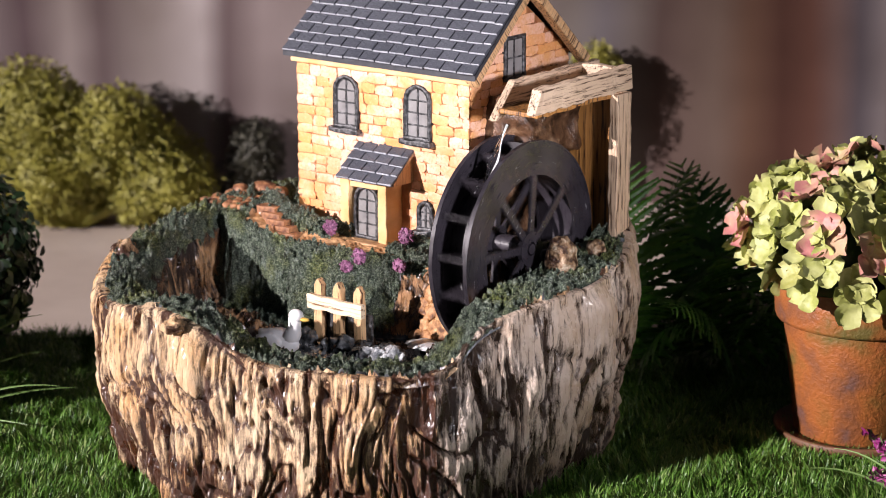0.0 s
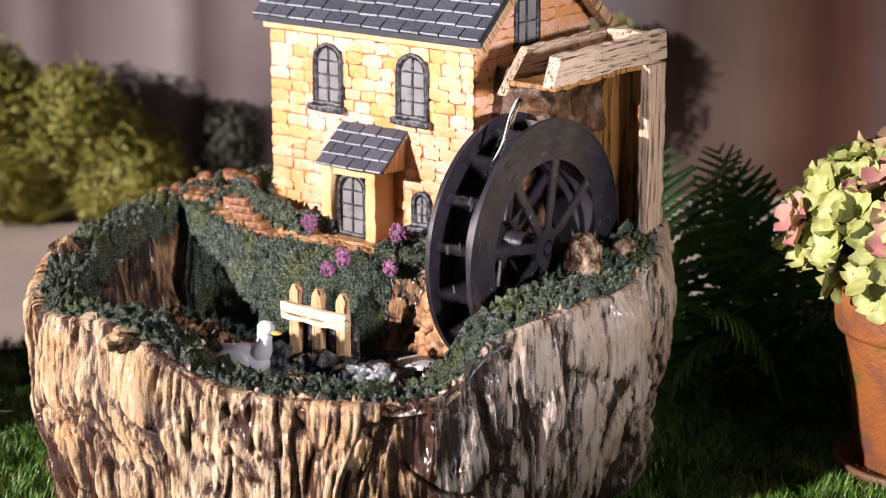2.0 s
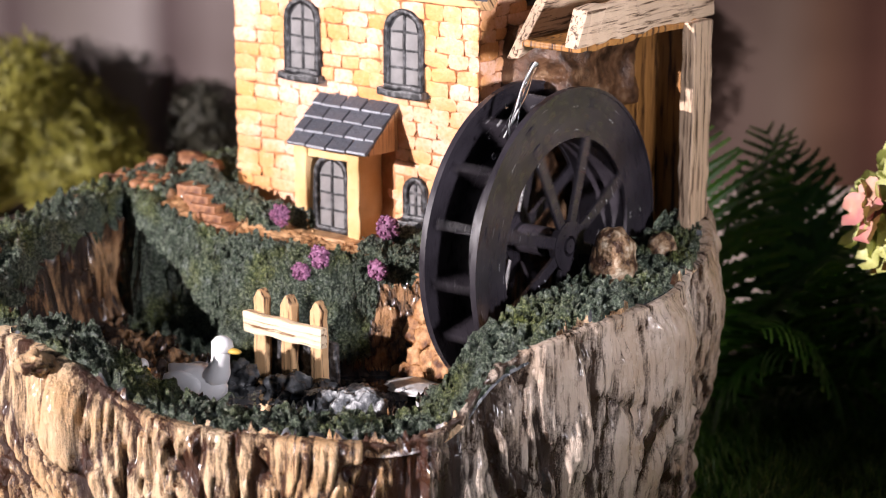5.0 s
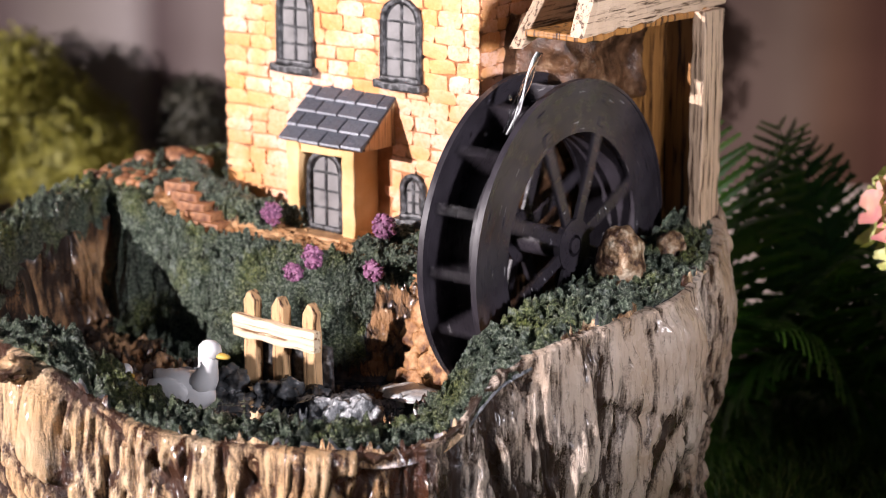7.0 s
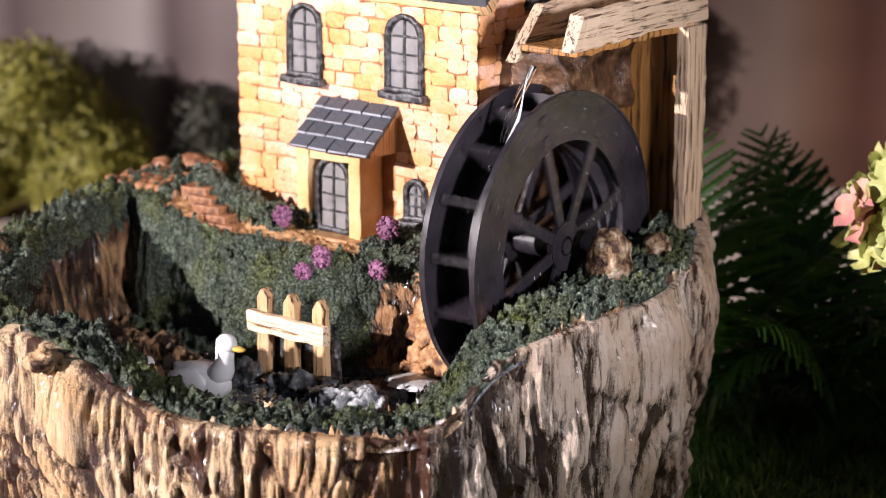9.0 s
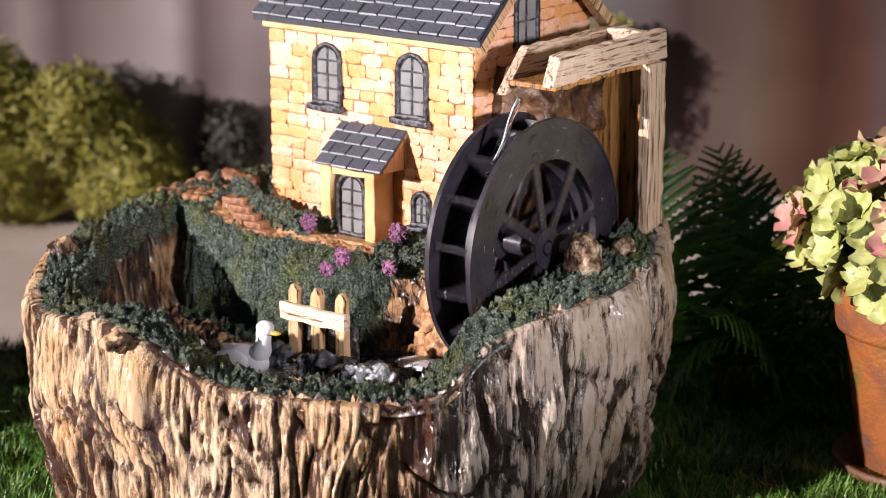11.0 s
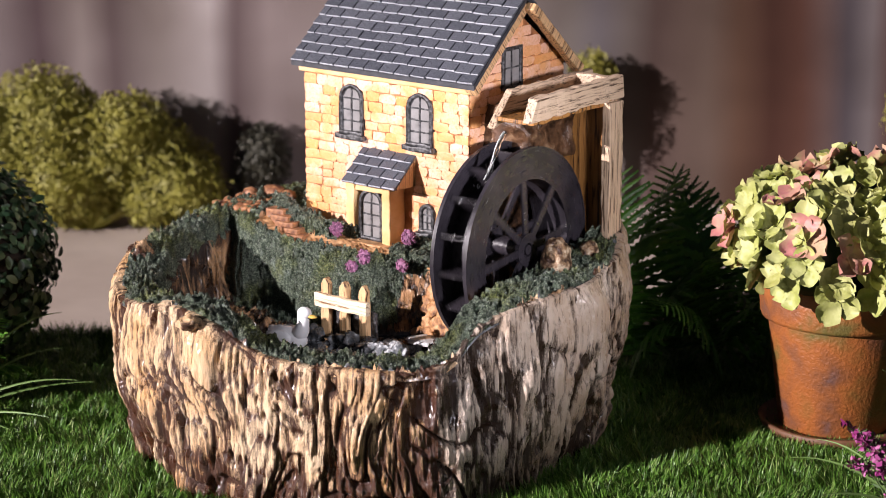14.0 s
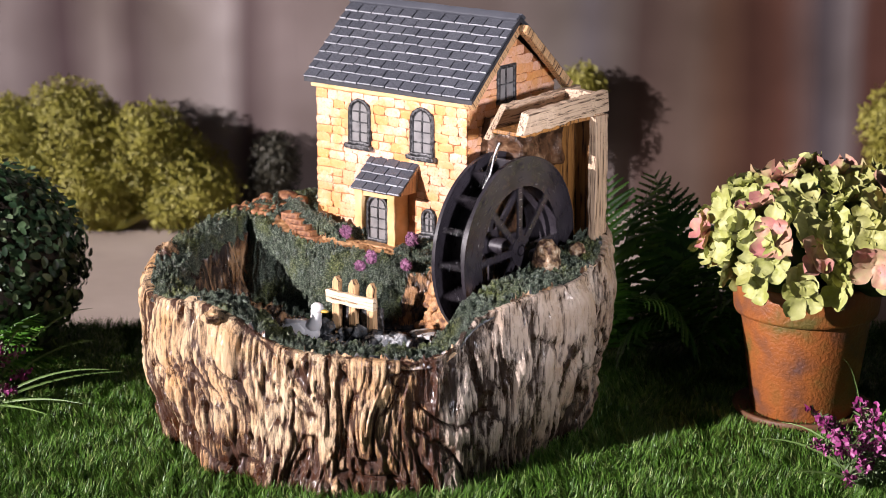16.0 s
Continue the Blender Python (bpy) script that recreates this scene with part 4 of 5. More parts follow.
# terracotta pot on a saucer, with the hydrangea in it
TERRA = simple("terracotta", ((0.32, (0.10, 0.062, 0.062)), (0.41, (0.20, 0.072, 0.028)), (0.52, (0.31, 0.098, 0.023)), (0.59, (0.26, 0.098, 0.023)), (0.68, (0.13, 0.10, 0.025))), 19, 0.5, 0.8, 300, 0.0016)
SOIL = simple("soil", ((0.3, (0.012, 0.008, 0.005)), (0.7, (0.04, 0.026, 0.016))), 150, 0.9, 0.8)
POT_AT = Vector((0.351, 0.862, 0.0))


SAUCER = simple("brown_saucer", ((0.3, (0.09, 0.04, 0.02)), (0.7, (0.20, 0.09, 0.04))), 40, 0.6, 0.5, 260)


def build_pot():
    saucer = tagged(new("saucer"), "brown terracotta saucer on the turf", "saucer")
    saucer.location = POT_AT
    bm = bmesh.new()
    lathe(bm, [(0.0001, 0.004), (0.060, 0.004), (0.064, 0.005), (0.068, 0.014), (0.065, 0.015), (0.060, 0.010), (0.0001, 0.009)])
    part("dish", bm, SAUCER, saucer, smooth=True)
    pot = tagged(new("flower_pot"), "weathered orange terracotta flower pot on a saucer", "flower pot")
    pot.location = POT_AT + Vector((0, 0, 0.0095))
    bm = bmesh.new()
    lathe(bm, [(0.0001, 0.0), (0.0485, 0.0), (0.050, 0.002), (0.0635, 0.103)])
    part("body", bm, TERRA, pot, smooth=True)
    bm = bmesh.new()
    lathe(bm, [(0.0630, 0.100), (0.0690, 0.101), (0.0700, 0.104), (0.0725, 0.133), (0.0715, 0.136), (0.066, 0.136), (0.064, 0.131), (0.062, 0.112)])
    part("collar", bm, TERRA, pot, smooth=True)
    bm = bmesh.new()
    lathe(bm, [(0.0001, 0.121), (0.040, 0.120), (0.0632, 0.117)], 40)
    part("soil", bm, SOIL, pot, smooth=True)


build_pot()


def make_petal(name, a, b, tip, rough=0.55):
    m, nt, bs = material(name, rough)
    v = coords(nt)
    n = noise_of(nt, v, 55, 4)
    base = mix(nt, ramp(nt, n, ((0.35, (0, 0, 0)), (0.65, (1, 1, 1)))), a, b)
    rnd = ramp(nt, rand_of(nt), ((0.55, (0, 0, 0)), (1.0, (0.45, 0.45, 0.45))))
    nt.links.new(mix(nt, rnd, base, tip), bs.inputs["Base Color"])
    bump(nt, bs, noise_of(nt, coords(nt, (1, 1, 1)), 240, 3), 0.35, 0.001)
    return m


PETAL_G = make_petal("petal_green", (0.30, 0.33, 0.07), (0.46, 0.48, 0.19), (0.44, 0.38, 0.15))
PETAL_P = make_petal("petal_pink", (0.46, 0.40, 0.20), (0.48, 0.20, 0.17), (0.50, 0.14, 0.19))


def floret_mesh(seed, mat):
    g = random.Random(seed)
    bm = bmesh.new()
    for k in range(4):
        az = k * math.pi / 2 + g.uniform(-0.2, 0.2)
        ln, wd = g.uniform(0.020, 0.025), g.uniform(0.0105, 0.0135)
        tilt, curl = g.uniform(0.15, 0.6), g.uniform(-0.5, 0.8)
        n, w = 8, 6
        grid = []
        for i in range(n + 1):
            s = i / n
            half = wd * math.sin(math.pi * (0.05 + 0.93 * s ** 1.25)) ** 0.55 * (1 + 0.05 * math.sin(13 * s + seed))
            row = []
            for j in range(w + 1):
                t = -1 + 2 * j / w
                x = ln * s
                y = half * t
                z = math.sin(tilt) * x + curl * 0.012 * s * s * -1 + 0.0042 * t * t * (0.4 + s) + 0.0016 * math.sin(9 * s + 4 * t + seed) + g.uniform(-0.0004, 0.0004)
                row.append(bm.verts.new((x * math.cos(az) - y * math.sin(az), x * math.sin(az) + y * math.cos(az), z + 0.0008 * k)))
            grid.append(row)
        for i in range(n):
            for j in range(w):
                bm.faces.new((grid[i][j], grid[i + 1][j], grid[i + 1][j + 1], grid[i][j + 1]))
    me = bpy.data.meshes.new("floret")
    bm.to_mesh(me)
    bm.free()
    me.materials.append(mat)
    me.polygons.foreach_set("use_smooth", [True] * len(me.polygons))
    return me


def aim(n, spin):
    """A turn that takes z to n."""
    return n.to_track_quat("Z", "Y").to_matrix().to_4x4() @ Matrix.Rotation(spin, 4, "Z")


LEAF_DARK = make_leafy("dark_leaf", ((0.0, (0.012, 0.035, 0.010)), (0.6, (0.03, 0.075, 0.018)), (1.0, (0.07, 0.13, 0.04))), 0.4)


def build_hydrangea():
    hyd = tagged(new("hydrangea"), "green hydrangea blooms with pink edges in the terracotta pot", "flower")
    hyd.location = POT_AT + Vector((0.007, 0.0, 0.157))
    greens, pinks = [floret_mesh(i, PETAL_G) for i in range(6)], [floret_mesh(20 + i, PETAL_P) for i in range(4)]
    g = random.Random(12)
    heads = [((-0.036, -0.038, 0.016), 0.056), ((0.048, -0.040, 0.018), 0.058), ((0.005, 0.020, 0.030), 0.062), ((-0.050, 0.030, 0.018), 0.052), ((0.064, 0.035, 0.022), 0.056)]
    for c, r in heads:
        c = Vector(c)
        n = 46
        for i in range(n):
            z = 1 - 1.45 * (i + 0.5) / n
            a = i * 2.399963 + g.uniform(-0.2, 0.2)
            k = math.sqrt(max(0, 1 - z * z))
            d = Vector((k * math.cos(a), k * math.sin(a), z))
            p = c + d * r * g.uniform(0.86, 1.04)
            if any((p - Vector(c2)).length < r2 * 0.78 for c2, r2 in heads if Vector(c2) != c):
                continue
            nn = (d + Vector((g.uniform(-0.4, 0.4), g.uniform(-0.4, 0.4), g.uniform(-0.1, 0.4)))).normalized()
            me = g.choice(pinks) if g.random() < 0.20 else g.choice(greens)
            shared("floret", me, hyd, Matrix.Translation(p) @ aim(nn, g.uniform(0, 6)) @ Matrix.Scale(g.uniform(0.70, 1.0), 4))
    for c, r in heads:
        bm = bmesh.new()
        tube(bm, [(0, 0, -0.03), (c[0] * 0.5, c[1] * 0.5, 0.0), c], [0.004, 0.003, 0.002], 6)
        lump(bm, c, (r * 0.72,) * 3, 3, 2, 0.1)
        part("stem", bm, LEAF_DARK, hyd, smooth=True)


build_hydrangea()


# clipped box ball
def leaf_mesh(name, ln, wd, mat, fold=0.25, n=4):
    bm = bmesh.new()
    rows = []
    for i in range(n + 1):
        s = i / n
        h = wd * math.sin(math.pi * (0.06 + 0.88 * s)) ** 0.8
        rows.append([bm.verts.new((ln * s, t * h, abs(t) * h * fold - 0.12 * ln * s * s)) for t in (-1, 0, 1)])
    for a, b in zip(rows, rows[1:]):
        for j in range(2):
            bm.faces.new((a[j], b[j], b[j + 1], a[j + 1]))
    me = bpy.data.meshes.new(name)
    bm.to_mesh(me)
    bm.free()
    me.materials.append(mat)
    me.polygons.foreach_set("use_smooth", [True] * len(me.polygons))
    return me


def gather(name, mesh_list, mats, mat, parent, label="", kind="stuff"):
    """Many copies of small meshes joined into one."""
    V, F, base = [], [], 0
    cache = {}
    for me, m in zip(mesh_list, mats):
        if me.name not in cache:
            v = np.empty(len(me.vertices) * 3)
            me.vertices.foreach_get("co", v)
            cache[me.name] = (v.reshape(-1, 3), [tuple(p.vertices) for p in me.polygons])
        v, f = cache[me.name]
        M = np.array(m)
        V.append(v @ M[:3, :3].T + M[:3, 3])
        F += [tuple(i + base for i in q) for q in f]
        base += len(v)
    return raw(name, np.concatenate(V).tolist(), F, mat, parent, True, label, kind)


BOX_LEAF = make_leafy("box_leaf", ((0.0, (0.012, 0.030, 0.014)), (0.5, (0.035, 0.075, 0.030)), (0.85, (0.09, 0.15, 0.07)), (1.0, (0.20, 0.27, 0.15))), 0.38)
BOX_LEAF_ONE = make_leafy("box_leaf_single", ((0.0, (0.012, 0.030, 0.014)), (0.5, (0.035, 0.075, 0.030)), (0.85, (0.09, 0.15, 0.07)), (1.0, (0.20, 0.27, 0.15))), 0.38, per="object")


def build_topiary():
    R = 0.103
    ball = tagged(new("topiary_ball"), "dark green clipped box ball on the turf", "topiary")
    ball.location = (-0.479, 1.035, 0.112)
    lf = leaf_mesh("leaf", 0.0115, 0.0036, BOX_LEAF_ONE)
    g = random.Random(5)
    near, mats = 0, []
    for i in range(3600):
        z = g.uniform(-0.98, 1)
        a = g.uniform(0, 2 * math.pi)
        k = math.sqrt(1 - z * z)
        d = Vector((k * math.cos(a), k * math.sin(a), z))
        p = d * R * g.uniform(0.86, 1.03) * (1 + 0.03 * noise.noise(d * 4))
        nn = (d + Vector((g.uniform(-1, 1), g.uniform(-1, 1), g.uniform(-0.6, 1.2))) * 0.75).normalized()
        m = Matrix.Translation(p) @ aim(nn, g.uniform(0, 6.28)) @ Matrix.Scale(g.uniform(0.75, 1.15), 4)
        if d.x > 0.1 and d.y < 0.2 and near < 280 and g.random() < 0.45:
            shared("leaf", lf, ball, m)
            near += 1
        else:
            mats.append(m)
    gather("foliage", [lf] * len(mats), mats, BOX_LEAF, ball)
    bm = bmesh.new()
    lump(bm, (0, 0, 0), (R * 0.85,) * 3, 1, 3, 0.05)
    part("core", bm, SOIL, ball, smooth=True)
    bm = bmesh.new()
    tube(bm, [(0, 0, -0.112), (0, 0, -0.06)], 0.012, 8)
    part("stem", bm, SOIL, ball)


build_topiary()

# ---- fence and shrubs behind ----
# colour bands along the fence, paler left, darker right: metres from its middle, colour
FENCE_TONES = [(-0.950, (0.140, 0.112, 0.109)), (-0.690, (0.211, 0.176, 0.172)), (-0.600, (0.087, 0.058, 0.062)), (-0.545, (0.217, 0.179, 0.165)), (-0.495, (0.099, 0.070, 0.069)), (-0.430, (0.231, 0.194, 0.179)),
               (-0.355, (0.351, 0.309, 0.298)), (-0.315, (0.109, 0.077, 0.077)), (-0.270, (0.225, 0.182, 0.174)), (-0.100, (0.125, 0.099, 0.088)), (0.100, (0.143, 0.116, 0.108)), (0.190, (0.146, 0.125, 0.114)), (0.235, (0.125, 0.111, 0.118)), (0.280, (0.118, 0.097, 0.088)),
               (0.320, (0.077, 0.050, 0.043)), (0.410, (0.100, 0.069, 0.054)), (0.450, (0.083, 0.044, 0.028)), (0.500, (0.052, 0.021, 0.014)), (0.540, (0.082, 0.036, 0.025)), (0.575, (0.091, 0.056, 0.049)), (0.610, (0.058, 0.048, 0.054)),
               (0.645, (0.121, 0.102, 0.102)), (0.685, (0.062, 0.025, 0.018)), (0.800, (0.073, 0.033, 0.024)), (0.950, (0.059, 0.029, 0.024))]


def make_fence():
    m, nt, b = material("banded_boards", 0.85, 0, 0.2)
    sep = nt.nodes.new("ShaderNodeSeparateXYZ")
    nt.links.new(coords(nt), sep.inputs[0])
    soft = noise_of(nt, coords(nt, (1, 1, 0.35)), 5, 2)
    add = nt.nodes.new("ShaderNodeMath")
    add.operation = "MULTIPLY_ADD"
    nt.links.new(soft, add.inputs[0])
    add.inputs[1].default_value = 0.04
    nt.links.new(sep.outputs[0], add.inputs[2])
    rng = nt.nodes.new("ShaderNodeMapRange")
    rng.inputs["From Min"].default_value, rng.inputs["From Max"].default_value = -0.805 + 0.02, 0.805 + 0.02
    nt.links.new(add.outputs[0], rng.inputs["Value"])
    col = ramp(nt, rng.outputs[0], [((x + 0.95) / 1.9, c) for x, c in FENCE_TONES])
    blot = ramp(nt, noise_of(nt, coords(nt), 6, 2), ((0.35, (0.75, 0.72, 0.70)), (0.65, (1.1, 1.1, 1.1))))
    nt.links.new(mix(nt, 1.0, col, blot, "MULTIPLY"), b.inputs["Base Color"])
    return m


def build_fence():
    fence = tagged(new("fence"), "brown and grey upright board fence", "fence")
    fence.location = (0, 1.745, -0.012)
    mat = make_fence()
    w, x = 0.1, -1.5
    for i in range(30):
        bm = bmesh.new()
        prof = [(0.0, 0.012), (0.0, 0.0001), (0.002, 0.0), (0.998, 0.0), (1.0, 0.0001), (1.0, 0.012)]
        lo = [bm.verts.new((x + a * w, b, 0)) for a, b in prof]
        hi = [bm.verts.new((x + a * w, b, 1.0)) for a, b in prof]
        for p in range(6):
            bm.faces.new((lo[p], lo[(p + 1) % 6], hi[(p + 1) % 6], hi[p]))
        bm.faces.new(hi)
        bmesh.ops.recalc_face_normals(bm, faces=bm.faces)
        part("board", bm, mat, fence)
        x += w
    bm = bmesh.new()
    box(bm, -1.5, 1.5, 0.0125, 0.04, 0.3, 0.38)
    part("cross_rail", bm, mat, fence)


build_fence()
SHRUB = make_leafy("shrub_leaf", ((0.0, (0.20, 0.185, 0.022)), (1.0, (0.24, 0.22, 0.032))), 0.6)
SHRUB_DARK = make_leafy("shrub_leaf_dark", ((0.0, (0.02, 0.02, 0.012)), (1.0, (0.055, 0.05, 0.03))), 0.6)


def shrub(at, lobes, mat, label, seed, density=1.0):
    s = tagged(new("shrub"), label, "shrub")
    s.location, s.scale = at, (0.86, 0.86, 0.86)
    lf = leaf_mesh("small_leaf", 0.0080, 0.0042, mat, n=1)
    g = random.Random(seed)
    mats = []
    for c, size in lobes:
        for i in range(int(2600 * density * size[0] / 0.08)):
            d = Vector((g.gauss(0, 1), g.gauss(0, 1), g.gauss(0, 1))).normalized()
            k = g.uniform(0.7, 1.06) * (1 + 0.12 * noise.noise(d * 3 + Vector(c) * 9))
            p = Vector((c[0] + d.x * size[0] * k, c[1] + d.y * size[1] * k, c[2] + d.z * size[2] * k))
            if p.z < -0.005:
                continue
            nn = (d + Vector((g.uniform(-1, 1), g.uniform(-1, 1), g.uniform(-1, 1))) * 0.9).normalized()
            mats.append(Matrix.Translation(p) @ aim(nn, g.uniform(0, 6.28)) @ Matrix.Scale(g.uniform(0.8, 1.2), 4))
    gather("foliage", [lf] * len(mats), mats, mat, s)
    bm = bmesh.new()
    for c, size in lobes:
        lump(bm, c, tuple(k * 0.62 for k in size), seed, 2, 0.1)
        tube(bm, [(0, 0, 0), (c[0] * 0.6, c[1] * 0.6, c[2] * 0.7), c], [0.008, 0.006, 0.003], 6)
    part("branch_mass", bm, mat, s, smooth=True)
    return s


def lobes_of(seed, n, x0, x1, h, size):
    g = random.Random(seed)
    out = []
    for i in range(n):
        s = (i + 0.5) / n
        top = h * (0.62 + 0.30 * math.sin(math.pi * min(1, s * 1.1)) + 0.10 * g.random())
        z = g.uniform(0.25, 0.98) * (top - size)
        k = size * g.uniform(0.75, 1.25)
        out.append(((x0 + (x1 - x0) * s + g.uniform(-0.02, 0.02), g.uniform(-0.035, 0.03), max(z, k * 0.7)), (k * 1.15, k, k)))
    return out


shrub((-0.440, 1.629, -0.012), lobes_of(3, 22, -0.30, 0.150, 0.245, 0.055), SHRUB, "rounded yellow-green shrub by the fence", 3)
shrub((-0.232, 1.655, -0.012), [((0.0, 0, 0.06), (0.045, 0.04, 0.080)), ((0.012, 0, 0.10), (0.035, 0.04, 0.05))], SHRUB_DARK, "dark brown shrub beside the yellow-green one", 4)
shrub((0.187, 1.71, -0.012), [((0.0, 0, 0.205), (0.036, 0.03, 0.040)), ((0.0, 0, 0.15), (0.030, 0.03, 0.07))], SHRUB, "small yellow-green shrub behind the house", 6)
shrub((0.592, 1.675, -0.012), [((0.0, 0, 0.15), (0.045, 0.03, 0.07)), ((0.01, 0, 0.07), (0.05, 0.03, 0.07))], SHRUB, "small yellow-green shrub at the end of the fence", 8)

# ---- small things on the fountain ----
def place(ob_name, bm, mat, label="", smooth=True, parent=None):
    return part(ob_name, bm, mat, parent or fountain, label, smooth, HM if parent is None else None)


def build_gate():
    gate = tagged(new("picket_gate"), "small tan picket gate with one pale rail")
    gate.parent = fountain
    gate.matrix_local = HM @ pose(-0.0575, -0.1000, 0.0)
    for i, u in enumerate((-0.0215, -0.001, 0.0205)):
        bm = bmesh.new()
        ids = wooden(bm, u - 0.0042, u + 0.0042, -0.003, 0.0035, 0.088, 0.1535, 2, n=12, amp=0.0007, seed=i)
        for v in ids:
            if v.co.z > 0.1485:
                v.co.x += (u - v.co.x) * min(1, (v.co.z - 0.1485) / 0.0055)
        part("picket", bm, PICKET, gate)
    bm = bmesh.new()
    wooden(bm, -0.0295, 0.0290, -0.0082, -0.0025, 0.1285, 0.1405, 0, n=14, amp=0.0007, seed=8)
    part("rail", bm, RAIL, gate, "pale cream rail")
    # black slab stands in for the shade in the opening behind the pickets
    bm = bmesh.new()
    wooden(bm, -0.028, 0.030, 0.0045, 0.008, 0.086, 0.130, 0, n=4, amp=0.001)
    part("recess_shade", bm, FRAME, gate, "black slab for the shade in the opening behind the pickets")


build_gate()


def duck(at, turn, k, label):
    """A painted duck in one mesh, facing x."""
    bm = bmesh.new()
    lump(bm, (0, 0, 0.010), (0.0165, 0.0095, 0.0095), 1, 3, 0.04)
    for v in bm.verts:
        if v.co.x < -0.006:
            f = min(1, (-v.co.x - 0.006) / 0.011)
            v.co.z += 0.0045 * f * f
            v.co.y *= 1 - 0.55 * f
    tube(bm, [(0.008, 0, 0.012), (0.0125, 0, 0.018), (0.0135, 0, 0.024), (0.0138, 0, 0.029)], [0.0072, 0.0055, 0.0043, 0.0045], 14)
    lump(bm, (0.0146, 0, 0.0305), (0.0056, 0.0046, 0.0048), 2, 2, 0.03)
    for s in (-1, 1):
        lump(bm, (-0.003, s * 0.0078, 0.0120), (0.0115, 0.0028, 0.0058), 3, 2, 0.08)
    n0 = len(bm.faces)
    bm.faces.ensure_lookup_table()
    r = lump(bm, (0.0208, 0, 0.0288), (0.0045, 0.0022, 0.0014), 5, 2, 0.03)
    for f in {f for v in r for f in v.link_faces}:
        f.material_index = 1
    for v in bm.verts:
        v.co *= k
    return part("duck_figure", bm, [DUCK, BEAK], fountain, label, True, Matrix.Translation(Vector(at) - O) @ Matrix.Rotation(radians(turn), 4, "Z"))


cam.data.dof.focus_object = duck((-0.1306, 0.7442, 0.1135), -30, 1.17, "white painted duck with yellow beak on the pond")
duck((-0.1680, 0.7569, 0.1100), -50, 0.80, "small white painted duck half behind the rim")


def build_rocks():
    for i, (x, y) in enumerate(((-0.0706, -0.1158), (-0.108, -0.1031))):
        bm = bmesh.new()
        lump(bm, (x, y, 0.1035), (0.015, 0.011, 0.0085), i + 70, 3, 0.12)
        part("duck_stone", bm, POND_ROCK, fountain, "dark pond stone under a duck", True)
    for i, (c, s) in enumerate((((0.0895, 0.006, 0.172), (0.0125, 0.0145, 0.022)), ((0.093, 0.052, 0.172), (0.008, 0.010, 0.010)), ((0.096, -0.008, 0.160), (0.012, 0.012, 0.008)))):
        bm = bmesh.new()
        lump(bm, c, s, i + 2, 4, 0.07, 2.0)
        wobble(bm, 0.0009, 230, i)
        place("rock", bm, ROCK, "wet brown rock in front of the wheel hub" if i == 0 else "")
    g = random.Random(4)
    for i, (c, s) in enumerate((((-0.083, -0.113, 0.103), (0.010, 0.008, 0.009)), ((-0.045, -0.112, 0.103), (0.012, 0.009, 0.010)), ((-0.060, -0.112, 0.100), (0.008, 0.007, 0.008)), ((-0.028, -0.105, 0.101), (0.010, 0.010, 0.008)),
                                ((0.000, -0.110, 0.101), (0.014, 0.013, 0.012)), ((0.016, -0.126, 0.104), (0.013, 0.012, 0.014)), ((0.004, -0.132, 0.105), (0.013, 0.011, 0.012)), ((-0.018, -0.122, 0.101), (0.011, 0.011, 0.009)))):
        bm = bmesh.new()
        lump(bm, c, s, i + 9, 4, 0.22, 2.4)
        wobble(bm, 0.0018, 300, i)
        place("pond_stone", bm, SPLASH if 4 <= i <= 6 else POND_ROCK, "grey-white painted splash stone" if 4 <= i <= 6 else "")
    # flat cobbles fitted into the bank beside the wheel
    tilt = math.atan2(0.067, 0.024)
    for r in range(5):
        for c in range(4):
            s = 0.006 + 0.0128 * r
            u = -0.024 + 0.0130 * c + 0.0067 * (r % 2) + g.uniform(-0.001, 0.001)
            if u > 0.022 or (r < 1 and c < 1):
                continue
            m = Matrix.Translation((u, -0.0600 - 0.25 * u, 0.098)) @ Matrix.Rotation(tilt, 4, "X") @ Matrix.Translation((0, s, 0.0015)) @ Matrix.Rotation(g.uniform(-0.4, 0.4), 4, "Z")
            bm = bmesh.new()
            lump(bm, (0, 0, 0), (0.0070 * g.uniform(0.9, 1.1), 0.0076 * g.uniform(0.9, 1.1), 0.0046), r * 7 + c, 3, 0.20, 1.6)
            for v in bm.verts:
                if v.co.z > 0.0016:
                    v.co.z = 0.0016 + 0.25 * (v.co.z - 0.0016)
                v.co = m @ v.co
            wobble(bm, 0.0011, 240, c)
            place("cobble", bm, COBBLE)


build_rocks()


